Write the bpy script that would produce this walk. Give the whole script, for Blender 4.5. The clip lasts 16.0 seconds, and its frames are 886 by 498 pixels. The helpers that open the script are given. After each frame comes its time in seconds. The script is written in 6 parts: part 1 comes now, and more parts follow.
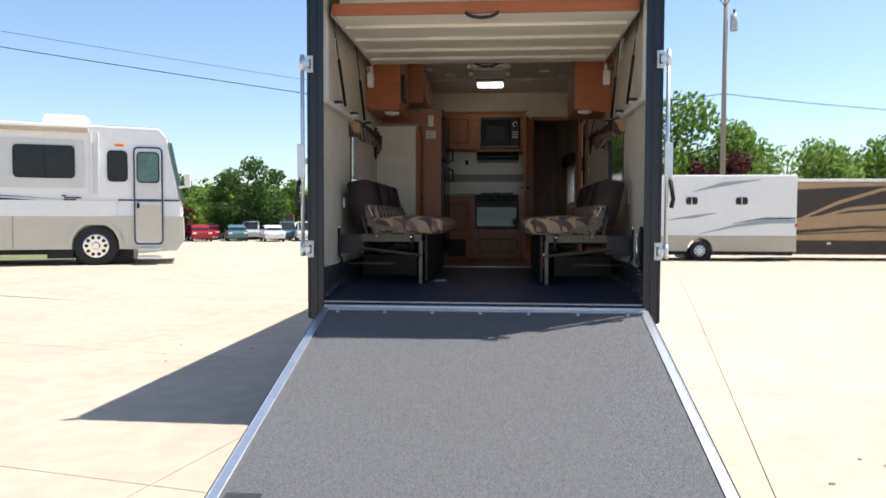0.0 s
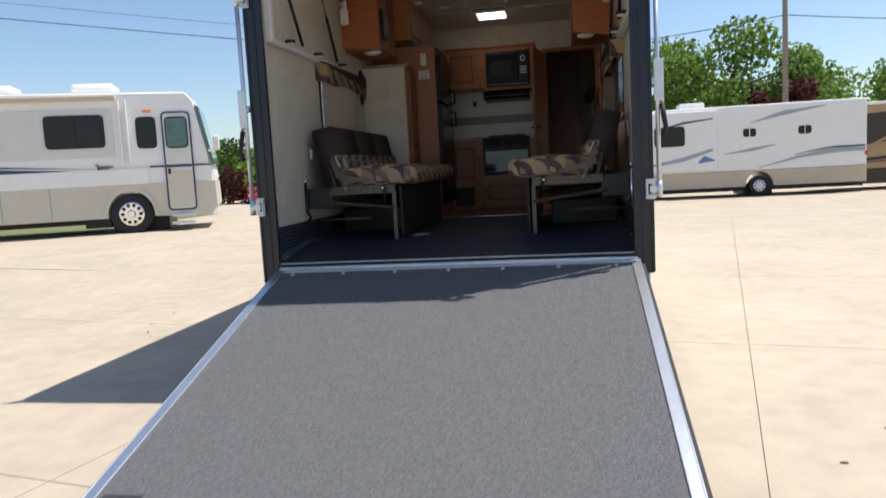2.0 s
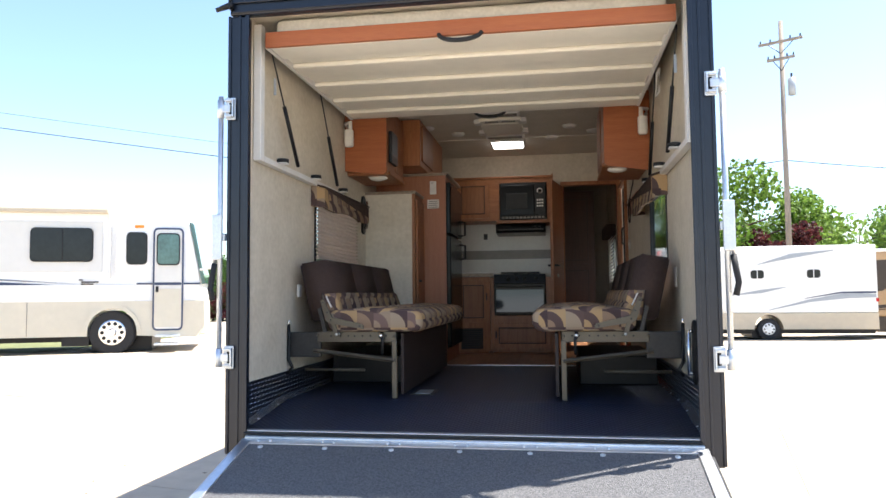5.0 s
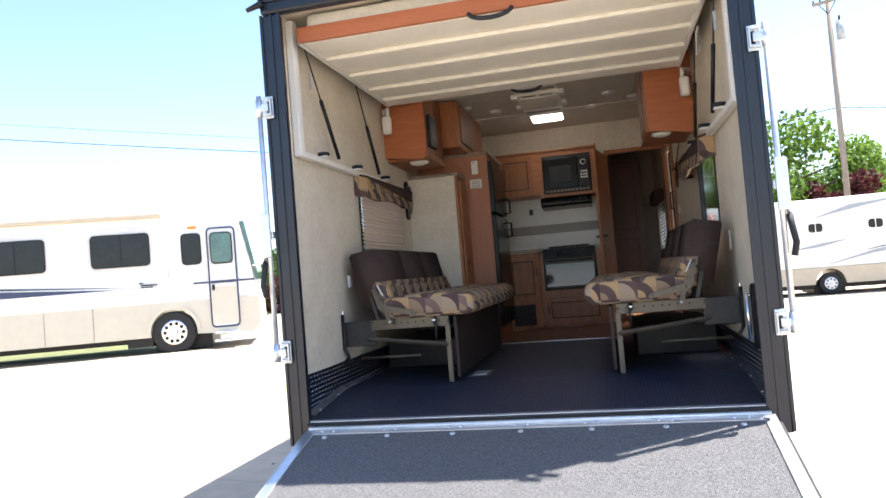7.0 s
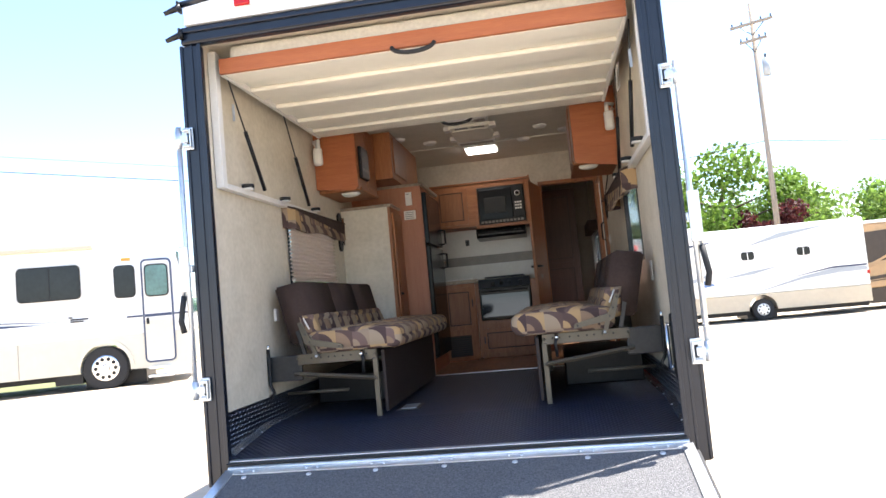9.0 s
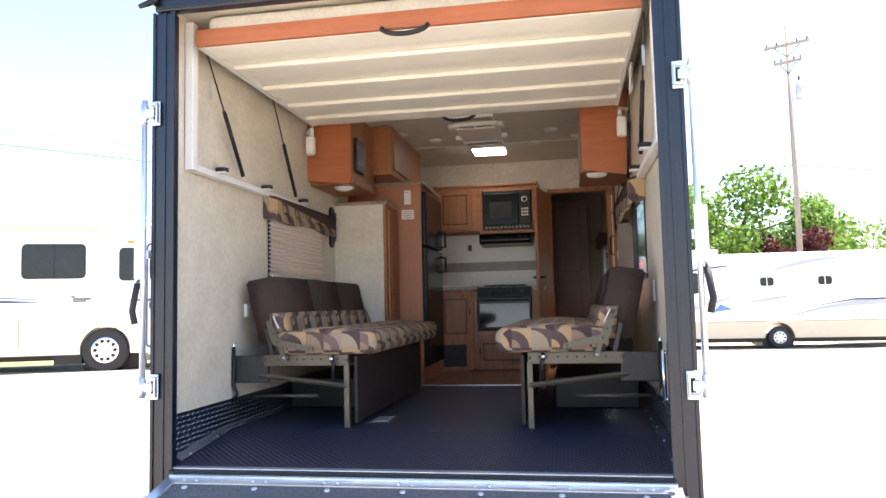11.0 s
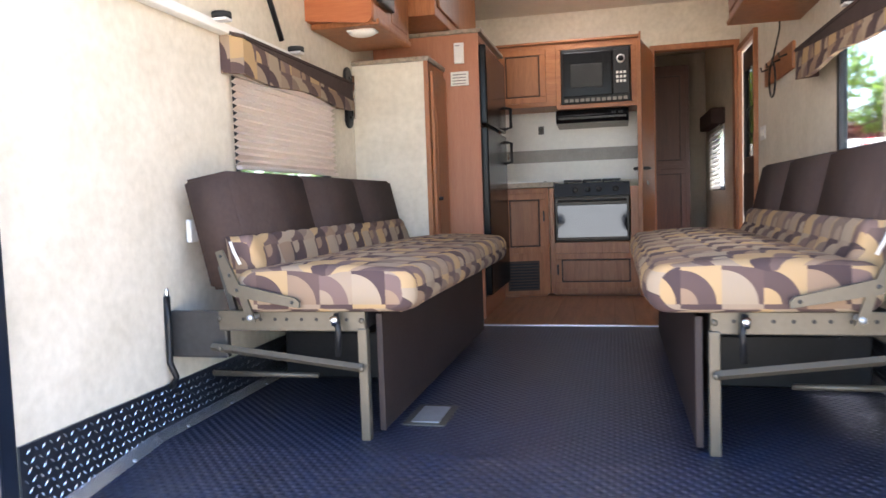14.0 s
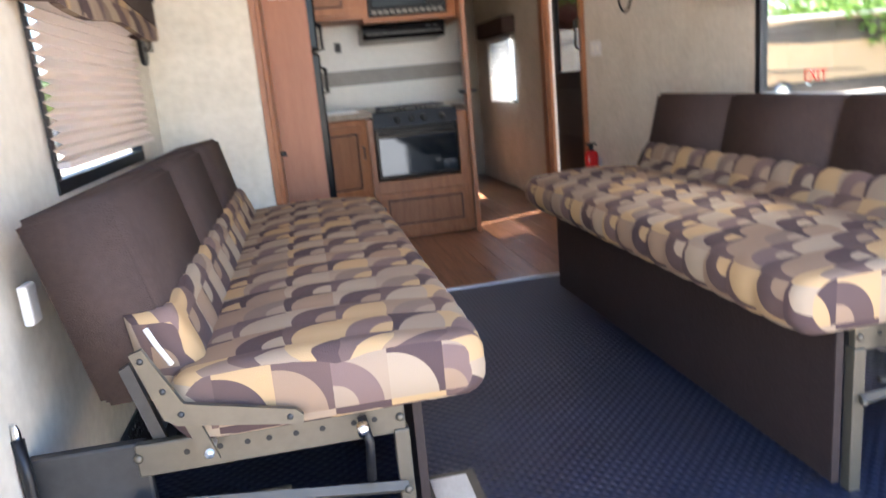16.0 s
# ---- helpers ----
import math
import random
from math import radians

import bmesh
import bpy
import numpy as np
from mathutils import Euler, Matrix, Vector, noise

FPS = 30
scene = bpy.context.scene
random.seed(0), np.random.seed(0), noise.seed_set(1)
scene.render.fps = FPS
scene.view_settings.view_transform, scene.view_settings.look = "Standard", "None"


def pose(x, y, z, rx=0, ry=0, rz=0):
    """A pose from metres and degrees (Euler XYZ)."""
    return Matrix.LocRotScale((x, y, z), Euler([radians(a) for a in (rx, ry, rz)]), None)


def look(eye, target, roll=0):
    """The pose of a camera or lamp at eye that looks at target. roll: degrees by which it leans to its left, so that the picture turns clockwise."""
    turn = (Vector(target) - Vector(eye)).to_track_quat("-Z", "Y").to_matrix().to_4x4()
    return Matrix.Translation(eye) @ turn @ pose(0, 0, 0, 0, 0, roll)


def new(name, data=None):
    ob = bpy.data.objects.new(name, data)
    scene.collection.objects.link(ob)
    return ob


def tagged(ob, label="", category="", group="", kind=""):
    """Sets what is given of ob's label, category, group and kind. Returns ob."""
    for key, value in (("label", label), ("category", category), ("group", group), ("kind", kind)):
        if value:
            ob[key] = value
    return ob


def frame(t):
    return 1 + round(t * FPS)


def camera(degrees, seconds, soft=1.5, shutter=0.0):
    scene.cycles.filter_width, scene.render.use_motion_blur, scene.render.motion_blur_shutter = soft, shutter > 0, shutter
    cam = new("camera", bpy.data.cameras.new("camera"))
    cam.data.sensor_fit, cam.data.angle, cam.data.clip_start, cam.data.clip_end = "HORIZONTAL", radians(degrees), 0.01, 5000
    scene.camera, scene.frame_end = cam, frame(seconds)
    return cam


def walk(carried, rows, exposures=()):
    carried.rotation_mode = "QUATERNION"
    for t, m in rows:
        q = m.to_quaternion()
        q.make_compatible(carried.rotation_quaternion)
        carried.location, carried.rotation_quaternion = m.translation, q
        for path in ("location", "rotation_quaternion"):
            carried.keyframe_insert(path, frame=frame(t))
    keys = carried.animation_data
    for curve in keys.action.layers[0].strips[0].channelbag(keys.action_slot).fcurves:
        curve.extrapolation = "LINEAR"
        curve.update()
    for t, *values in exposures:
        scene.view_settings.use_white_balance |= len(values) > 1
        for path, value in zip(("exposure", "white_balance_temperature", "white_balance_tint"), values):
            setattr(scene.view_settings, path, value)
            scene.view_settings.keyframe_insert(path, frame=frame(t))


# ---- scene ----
cam = camera(63.3, 16.0, soft=1.5, shutter=0.35)
PATH = [
    (0, (0.138, -5.11, 1.336), (-0.021, -3.119, 1.25), 0.2),
    (0.5, (0.386, -5.158, 1.287), (0.157, -3.184, 1.056), -2.5),
    (1, (0.491, -5.0, 1.25), (0.265, -3.058, 0.832), -1.6),
    (1.5, (0.564, -4.793, 1.267), (0.322, -2.848, 0.873), -4.5),
    (2, (0.709, -4.455, 1.287), (0.377, -2.495, 1.069), -3.1),
    (2.5, (0.764, -4.075, 1.328), (0.453, -2.099, 1.294), -2.7),
    (3, (0.733, -3.727, 1.451), (0.394, -1.782, 1.775), -1.1),
    (3.5, (0.695, -3.54, 1.453), (0.266, -1.602, 1.694), -1.7),
    (4, (0.537, -3.575, 1.434), (0.076, -1.632, 1.545), -0.5),
    (4.2, (0.506, -3.586, 1.415), (0.172, -1.618, 1.53), 0.3),
    (6.3, (0.464, -3.603, 1.45), (0.099, -1.642, 1.597), -3.5),
    (6.5, (0.459, -3.615, 1.448), (0.073, -1.656, 1.577), -4.7),
    (7, (0.483, -3.586, 1.448), (0.039, -1.638, 1.522), -4.7),
    (7.5, (0.557, -3.557, 1.443), (0.157, -1.598, 1.463), -3.4),
    (8, (0.579, -3.544, 1.452), (0.247, -1.574, 1.53), -4.3),
    (8.5, (0.59, -3.543, 1.46), (0.307, -1.567, 1.589), -4.6),
    (9, (0.6, -3.549, 1.453), (0.307, -1.576, 1.596), -5.3),
    (9.2, (0.613, -3.553, 1.46), (0.336, -1.577, 1.585), -5.5),
    (11.3, (0.739, -3.081, 1.466), (0.391, -1.118, 1.627), -1.1),
    (11.5, (0.743, -3.006, 1.47), (0.385, -1.046, 1.64), -1.5),
    (12, (0.805, -2.701, 1.478), (0.357, -0.767, 1.719), -1.6),
    (12.5, (0.748, -2.385, 1.445), (0.26, -0.453, 1.621), -2.2),
    (13, (0.615, -2.049, 1.44), (0.198, -0.095, 1.511), -2.0),
    (13.5, (0.514, -1.652, 1.454), (0.054, 0.293, 1.383), -1.2),
    (14, (0.251, -1.346, 1.529), (-0.216, 0.594, 1.399), -2.0),
    (14.5, (0.014, -1.159, 1.69), (-0.25, 0.81, 1.462), -1.1),
    (15, (-0.185, -0.899, 1.743), (-0.15, 1.092, 1.556), 1.6),
    (15.5, (-0.446, -0.704, 1.724), (-0.348, 1.286, 1.554), 1.5),
    (16, (-0.623, -0.572, 1.804), (-0.284, 1.346, 1.347), -5.3),
]
EXPOSURES = ((0, 0.75, 6250, 10), (1, 0.5, 6250, 10), (2, 0.4, 6250, 10), (3, 0.8, 6250, 10), (4, 1.35, 6300, 10), (7, 1.8, 6350, 12), (9, 2.1, 6350, 12), (12, 2.5, 6350, 14), (13, 2.9, 6300, 14), (14, 3.4, 6300, 15), (15, 3.66, 6400, 16), (16, 3.6, 6200, 15))
walk(cam, [(t, look(eye, target, roll)) for t, eye, target, roll in PATH], EXPOSURES)

# ---- world, sun ----
SUN = Vector((1.45, 0.60, 3.16)).normalized()
elev = math.asin(SUN.z)
world = bpy.data.worlds.new("sky")
scene.world = world
world.use_nodes = True
wn = world.node_tree.nodes
sky = wn.new("ShaderNodeTexSky")
sky.sky_type = "NISHITA"
sky.sun_disc = False
sky.sun_elevation = elev
sky.sun_rotation = math.atan2(SUN.x, SUN.y)
sky.air_density, sky.dust_density, sky.ozone_density = 1.0, 0.7, 2.0
world.node_tree.links.new(sky.outputs[0], wn["Background"].inputs[0])
wn["Background"].inputs[1].default_value = 0.113
sun = new("sun", bpy.data.lights.new("sun", "SUN"))
sun.data.energy, sun.data.angle, sun.data.color = 5.0, radians(0.53), (1.0, 0.94, 0.85)
sun.matrix_world = look(SUN * 50, (0, 0, 0))


# ---- materials ----
def mat(name, color, rough=0.6, metal=0.0, var=0.12, scale=12.0, bump=0.0, bscale=80.0, stretch=(1, 1, 1), spec=0.5, second=None, coords="Object"):
    """Base colour with two scales of variation, roughness variation and fine relief."""
    m = bpy.data.materials.new(name)
    m.use_nodes = True
    nt, L = m.node_tree, m.node_tree.links
    b = nt.nodes["Principled BSDF"]
    b.inputs["Roughness"].default_value, b.inputs["Metallic"].default_value = rough, metal
    b.inputs["Specular IOR Level"].default_value = spec
    tc, mp = nt.nodes.new("ShaderNodeTexCoord"), nt.nodes.new("ShaderNodeMapping")
    mp.inputs["Scale"].default_value = stretch
    L.new(tc.outputs[coords], mp.inputs[0])
    fine, coarse = nt.nodes.new("ShaderNodeTexNoise"), nt.nodes.new("ShaderNodeTexNoise")
    fine.inputs["Scale"].default_value, coarse.inputs["Scale"].default_value = scale * 6, scale
    fine.inputs["Detail"].default_value = coarse.inputs["Detail"].default_value = 4
    L.new(mp.outputs[0], fine.inputs[0])
    L.new(mp.outputs[0], coarse.inputs[0])
    add = nt.nodes.new("ShaderNodeMath")
    add.operation = "ADD"
    L.new(fine.outputs[0], add.inputs[0])
    L.new(coarse.outputs[0], add.inputs[1])
    ramp = nt.nodes.new("ShaderNodeMapRange")
    ramp.inputs[1].default_value, ramp.inputs[2].default_value = 0.7, 1.3
    L.new(add.outputs[0], ramp.inputs[0])
    mix = nt.nodes.new("ShaderNodeMix")
    mix.data_type = "RGBA"
    c2 = second or tuple(c * (1 + var) for c in color)
    mix.inputs[6].default_value = (*[c * (1 - var) for c in color], 1)
    mix.inputs[7].default_value = (*c2, 1)
    L.new(ramp.outputs[0], mix.inputs[0])
    L.new(mix.outputs[2], b.inputs["Base Color"])
    if bump:
        n, bp = nt.nodes.new("ShaderNodeTexNoise"), nt.nodes.new("ShaderNodeBump")
        n.inputs["Scale"].default_value = bscale
        n.inputs["Detail"].default_value = 3
        L.new(mp.outputs[0], n.inputs[0])
        bp.inputs["Strength"].default_value, bp.inputs["Distance"].default_value = bump, 0.01
        L.new(n.outputs[0], bp.inputs["Height"])
        L.new(bp.outputs[0], b.inputs["Normal"])
    return m


def math_node(nt, op, a, b=None):
    n = nt.nodes.new("ShaderNodeMath")
    n.operation = op
    for i, v in enumerate((a, b)):
        if v is None:
            continue
        if isinstance(v, (int, float)):
            n.inputs[i].default_value = v
        else:
            nt.links.new(v, n.inputs[i])
    return n.outputs[0]


def wood(name, dark, light, rough=0.42, axis=2):
    """Stained cabinet wood with the grain along one axis."""
    s = [9.0, 9.0, 9.0]
    s[axis] = 0.7
    return mat(name, dark, rough, var=0.0, scale=4, bump=0.08, bscale=40, stretch=s, second=light)


def patterned(name):
    """Upholstery: squares with quarter discs in tan, sand, mauve-brown and dark brown."""
    m = bpy.data.materials.new(name)
    m.use_nodes = True
    nt, L = m.node_tree, m.node_tree.links
    b = nt.nodes["Principled BSDF"]
    b.inputs["Roughness"].default_value = 0.9
    b.inputs["Specular IOR Level"].default_value = 0.2
    tc, sep = nt.nodes.new("ShaderNodeTexCoord"), nt.nodes.new("ShaderNodeSeparateXYZ")
    sc = nt.nodes.new("ShaderNodeVectorMath")
    sc.operation = "SCALE"
    sc.inputs["Scale"].default_value = 1 / 0.105
    L.new(tc.outputs["UV"], sc.inputs[0])
    L.new(sc.outputs[0], sep.inputs[0])
    u, v = sep.outputs[0], sep.outputs[1]
    cu, cv = math_node(nt, "FLOOR", u), math_node(nt, "FLOOR", v)
    fu, fv = math_node(nt, "FRACT", u), math_node(nt, "FRACT", v)
    r = math_node(nt, "SQRT", math_node(nt, "ADD", math_node(nt, "POWER", fu, 2.0), math_node(nt, "POWER", fv, 2.0)))
    disc = math_node(nt, "LESS_THAN", r, 0.88)
    ring = math_node(nt, "LESS_THAN", r, 0.42)
    light = ((0.40, 0.265, 0.135), (0.32, 0.245, 0.17), (0.26, 0.175, 0.115), (0.29, 0.215, 0.15))
    dark = ((0.070, 0.046, 0.044), (0.115, 0.074, 0.064), (0.078, 0.050, 0.048), (0.13, 0.086, 0.073))

    middle = ((0.17, 0.112, 0.095), (0.10, 0.065, 0.058), (0.20, 0.14, 0.105), (0.082, 0.053, 0.050))

    def pick(pal, off):
        comb = nt.nodes.new("ShaderNodeCombineXYZ")
        L.new(cu, comb.inputs[0])
        L.new(cv, comb.inputs[1])
        comb.inputs[2].default_value = off
        w, cr = nt.nodes.new("ShaderNodeTexWhiteNoise"), nt.nodes.new("ShaderNodeValToRGB")
        L.new(comb.outputs[0], w.inputs[0])
        L.new(w.outputs[0], cr.inputs[0])
        cr.color_ramp.interpolation = "CONSTANT"
        e = cr.color_ramp.elements
        while len(e) < len(pal):
            e.new(0.5)
        for i, c in enumerate(pal):
            e[i].position, e[i].color = i / len(pal), (*c, 1)
        return cr.outputs[0]

    def mixed(f, a, c):
        x = nt.nodes.new("ShaderNodeMix")
        x.data_type = "RGBA"
        L.new(f, x.inputs[0])
        L.new(a, x.inputs[6])
        L.new(c, x.inputs[7])
        return x.outputs[2]

    odd = math_node(nt, "FLOORED_MODULO", math_node(nt, "ADD", cu, cv), 2.0)
    ground_ = mixed(odd, pick(light, 0.5), pick(dark, 1.5))
    discs = mixed(odd, pick(middle, 3.5), pick(light, 4.5))
    inner = mixed(odd, pick(light, 6.5), pick(light, 4.5))
    col = mixed(ring, mixed(disc, ground_, discs), inner)
    n = nt.nodes.new("ShaderNodeTexNoise")
    n.inputs["Scale"].default_value = 400
    L.new(tc.outputs["UV"], n.inputs[0])
    bp = nt.nodes.new("ShaderNodeBump")
    bp.inputs["Strength"].default_value, bp.inputs["Distance"].default_value = 0.35, 0.004
    L.new(n.outputs[0], bp.inputs["Height"])
    L.new(bp.outputs[0], b.inputs["Normal"])
    L.new(col, b.inputs["Base Color"])
    return m


def glass(name, tint=(0.75, 0.8, 0.8), rough=0.02):
    m = bpy.data.materials.new(name)
    m.use_nodes = True
    b = m.node_tree.nodes["Principled BSDF"]
    b.inputs["Base Color"].default_value = (*tint, 1)
    b.inputs["Roughness"].default_value = rough
    b.inputs["Transmission Weight"].default_value = 1
    b.inputs["IOR"].default_value = 1.45
    return m


def foliage(name, a, c, spread=(0.7, 1.7)):
    """A thin sheet that lets light through, each piece a little different."""
    m = mat(name, a, 0.6, var=0.0, scale=0.5, second=c, spec=0.3)
    nt, L = m.node_tree, m.node_tree.links
    b = nt.nodes["Principled BSDF"]
    geo, hsv = nt.nodes.new("ShaderNodeNewGeometry"), nt.nodes.new("ShaderNodeHueSaturation")
    mr = nt.nodes.new("ShaderNodeMapRange")
    mr.inputs[3].default_value, mr.inputs[4].default_value = spread
    L.new(geo.outputs["Random Per Island"], mr.inputs[0])
    L.new(mr.outputs[0], hsv.inputs["Value"])
    L.new(b.inputs["Base Color"].links[0].from_socket, hsv.inputs["Color"])
    L.new(hsv.outputs[0], b.inputs["Base Color"])
    tr, ms = nt.nodes.new("ShaderNodeBsdfTranslucent"), nt.nodes.new("ShaderNodeMixShader")
    L.new(hsv.outputs[0], tr.inputs["Color"])
    ms.inputs[0].default_value = 0.45
    L.new(b.outputs[0], ms.inputs[1])
    L.new(tr.outputs[0], ms.inputs[2])
    L.new(ms.outputs[0], nt.nodes["Material Output"].inputs["Surface"])
    return m


M = {}
M["concrete"] = mat("concrete", (0.42, 0.35, 0.264), 0.85, var=0.12, scale=0.9, bump=0.25, bscale=60)
M["joint"] = mat("joint_dirt", (0.16, 0.13, 0.10), 0.95, var=0.3, scale=3)
M["grass"] = mat("grass", (0.13, 0.14, 0.05), 0.9, var=0.35, scale=4, bump=0.8, bscale=40)
M["grit"] = mat("grit_coating", (0.080, 0.080, 0.085), 0.80, var=0.2, scale=110, bump=0.8, bscale=300, second=(0.21, 0.208, 0.21), spec=0.25)
M["grit_dark"] = mat("worn_grit", (0.04, 0.04, 0.044), 0.6, var=0.3, scale=20, bump=1.0, bscale=220)
M["alu"] = mat("aluminium", (0.70, 0.71, 0.73), 0.32, 0.9, var=0.08, scale=8, bump=0.05)
M["galv"] = mat("galvanised_steel", (0.62, 0.65, 0.68), 0.38, 0.8, var=0.1, scale=20)
M["chrome"] = mat("chrome", (0.8, 0.8, 0.8), 0.12, 1.0, var=0.03)
M["navy"] = mat("dark_blue_trim", (0.008, 0.012, 0.022), 0.30, var=0.2, scale=5, bump=0.03)
M["black"] = mat("black_plastic", (0.011, 0.011, 0.012), 0.4, var=0.2, scale=20, spec=0.3)
M["rubber"] = mat("black_rubber", (0.015, 0.015, 0.016), 0.75, var=0.25, scale=20)
M["gelcoat"] = mat("white_gelcoat", (0.72, 0.73, 0.74), 0.3, var=0.04, scale=2)
M["red_lens"] = mat("red_lens", (0.42, 0.010, 0.012), 0.15, var=0.1)
M["amber_lens"] = mat("amber_lens", (0.75, 0.22, 0.02), 0.15, var=0.1)
M["wallboard"] = mat("beige_wallboard", (0.61, 0.545, 0.43), 0.6, var=0.07, scale=5, bump=0.06, second=(0.70, 0.635, 0.52))
M["ceiling"] = mat("ceiling_panel", (0.66, 0.61, 0.52), 0.6, var=0.07, scale=7, bump=0.05)
M["cream"] = mat("cream_panel", (0.87, 0.83, 0.73), 0.5, var=0.03, scale=3)
M["white"] = mat("white_plastic", (0.76, 0.74, 0.70), 0.35, var=0.04)
M["oak"] = wood("cherry_wood", (0.24, 0.083, 0.028), (0.385, 0.150, 0.055))
M["oak_h"] = wood("cherry_wood_across", (0.24, 0.083, 0.028), (0.385, 0.150, 0.055), axis=0)
M["oak_panel"] = wood("cherry_panel", (0.21, 0.078, 0.030), (0.31, 0.125, 0.050))
# Dark cherry, with the hall's poor light also worked into the tone.
M["shaded_cherry"] = wood("dark_shaded_cherry_wood", (0.075, 0.030, 0.018), (0.12, 0.048, 0.028))
M["groove"] = mat("dark_glazed_groove", (0.045, 0.02, 0.011), 0.6, var=0.2, scale=20)
M["ply"] = wood("orange_plywood", (0.33, 0.09, 0.028), (0.41, 0.13, 0.042), 0.55, axis=0)
M["pinkwood"] = wood("red_brown_panel", (0.35, 0.135, 0.070), (0.41, 0.175, 0.092), 0.5)
M["plank"] = wood("plank_floor", (0.13, 0.055, 0.025), (0.30, 0.14, 0.07), 0.35, axis=1)
M["mat"] = mat("rubber_flooring", (0.012, 0.018, 0.040), 0.44, var=0.3, scale=5, spec=0.75)


def tread_relief(m, pitch):
    """Raised diagonal bars, as on rolled rubber matting."""
    nt, L = m.node_tree, m.node_tree.links
    tc, sep = nt.nodes.new("ShaderNodeTexCoord"), nt.nodes.new("ShaderNodeSeparateXYZ")
    L.new(tc.outputs["Object"], sep.inputs[0])
    k = 2 * math.pi / pitch
    p = math_node(nt, "SINE", math_node(nt, "MULTIPLY", math_node(nt, "ADD", sep.outputs[0], sep.outputs[1]), k * 0.7))
    q = math_node(nt, "SINE", math_node(nt, "MULTIPLY", math_node(nt, "SUBTRACT", sep.outputs[0], sep.outputs[1]), k * 0.7))
    h = math_node(nt, "POWER", math_node(nt, "ABSOLUTE", math_node(nt, "MULTIPLY", p, q)), 2.0)
    bp = nt.nodes.new("ShaderNodeBump")
    bp.inputs["Strength"].default_value, bp.inputs["Distance"].default_value = 0.9, 0.004
    L.new(h, bp.inputs["Height"])
    L.new(bp.outputs[0], nt.nodes["Principled BSDF"].inputs["Normal"])


tread_relief(M["mat"], 0.05)
M["tread"] = mat("tread_plate", (0.085, 0.095, 0.12), 0.30, 0.85, var=0.15, scale=20)
M["tread_edge"] = mat("tread_plate_bars", (0.45, 0.49, 0.56), 0.25, 0.9, var=0.1, scale=20)
M["bronze"] = mat("bronze_steel", (0.105, 0.09, 0.066), 0.42, 0.4, var=0.08, scale=10)
M["gunmetal"] = mat("dark_steel_plate", (0.05, 0.049, 0.048), 0.45, 0.5, var=0.15, scale=8)
M["brown"] = mat("brown_suede", (0.060, 0.040, 0.034), 0.9, spec=0.2, var=0.12, scale=10, bump=0.4, bscale=300)
M["skirt"] = mat("brown_vinyl", (0.029, 0.019, 0.017), 0.58, spec=0.3, var=0.15, scale=6, bump=0.15)
M["fabric"] = patterned("patterned_fabric")
M["blind"] = foliage("pleated_shade", (0.82, 0.73, 0.66), (0.86, 0.78, 0.71), (1.0, 1.0))
M["counter"] = mat("speckled_laminate", (0.30, 0.24, 0.18), 0.35, var=0.4, scale=40)
M["splash"] = mat("white_splashback", (0.66, 0.64, 0.58), 0.3, var=0.05, scale=6)
M["band"] = mat("grey_border", (0.24, 0.22, 0.19), 0.4, var=0.12, scale=12)
M["oven_glass"] = mat("oven_glass", (0.050, 0.064, 0.082), 0.06, 0.8, var=0.05)
M["enamel"] = mat("black_enamel", (0.008, 0.008, 0.009), 0.22, var=0.1, spec=0.2)
M["screen"] = mat("mesh_window", (0.03, 0.03, 0.03), 0.4, var=0.1, spec=0.2)
M["paper"] = mat("paper_label", (0.75, 0.72, 0.66), 0.6, var=0.03)
M["grey_ink"] = mat("grey_ink", (0.22, 0.20, 0.19), 0.7, var=0.05)
# Wallboard at about half its beige: the hall's dimness is put into the colour.
M["shaded_wall"] = mat("shaded_wallboard", (0.30, 0.25, 0.19), 0.6, var=0.08, scale=5)
M["plastic_film"] = mat("mattress_film", (0.66, 0.64, 0.58), 0.25, var=0.12, scale=8, bump=0.9, bscale=14)
M["red"] = mat("red_enamel", (0.50, 0.012, 0.012), 0.25, var=0.08)
M["pane"] = glass("window_glass")
M["door_glass"] = bpy.data.materials.new("tinted_door_glass")
M["door_glass"].use_nodes = True
dn = M["door_glass"].node_tree
dt, dg_, dm = dn.nodes.new("ShaderNodeBsdfTransparent"), dn.nodes.new("ShaderNodeBsdfGlossy"), dn.nodes.new("ShaderNodeMixShader")
dt.inputs["Color"].default_value = (0.30, 0.29, 0.27, 1)
dg_.inputs["Roughness"].default_value = 0.05
dm.inputs[0].default_value = 0.06
dn.links.new(dt.outputs[0], dm.inputs[1])
dn.links.new(dg_.outputs[0], dm.inputs[2])
dn.links.new(dm.outputs[0], dn.nodes["Material Output"].inputs["Surface"])
M["smoke"] = mat("tinted_glass", (0.018, 0.020, 0.022), 0.06, var=0.2, scale=2, spec=0.3)
M["green_glass"] = mat("green_tinted_glass", (0.06, 0.13, 0.12), 0.05, var=0.3, scale=2, spec=0.8)
M["rv_white"] = mat("motorhome_white", (0.82, 0.81, 0.78), 0.3, var=0.03, scale=1)
M["rv_cream"] = mat("motorhome_cream", (0.58, 0.54, 0.44), 0.35, var=0.04, scale=1)
# Motorhome white greyed down to stand for shade; the door skin shares it.
M["rv_shade"] = mat("motorhome_shaded_white", (0.66, 0.65, 0.61), 0.35, var=0.03, scale=1)
M["rv_beige"] = mat("motorhome_beige", (0.52, 0.45, 0.34), 0.35, var=0.05, scale=1)
M["rv_grey"] = mat("silver_grey_stripe", (0.34, 0.37, 0.40), 0.3, var=0.08)
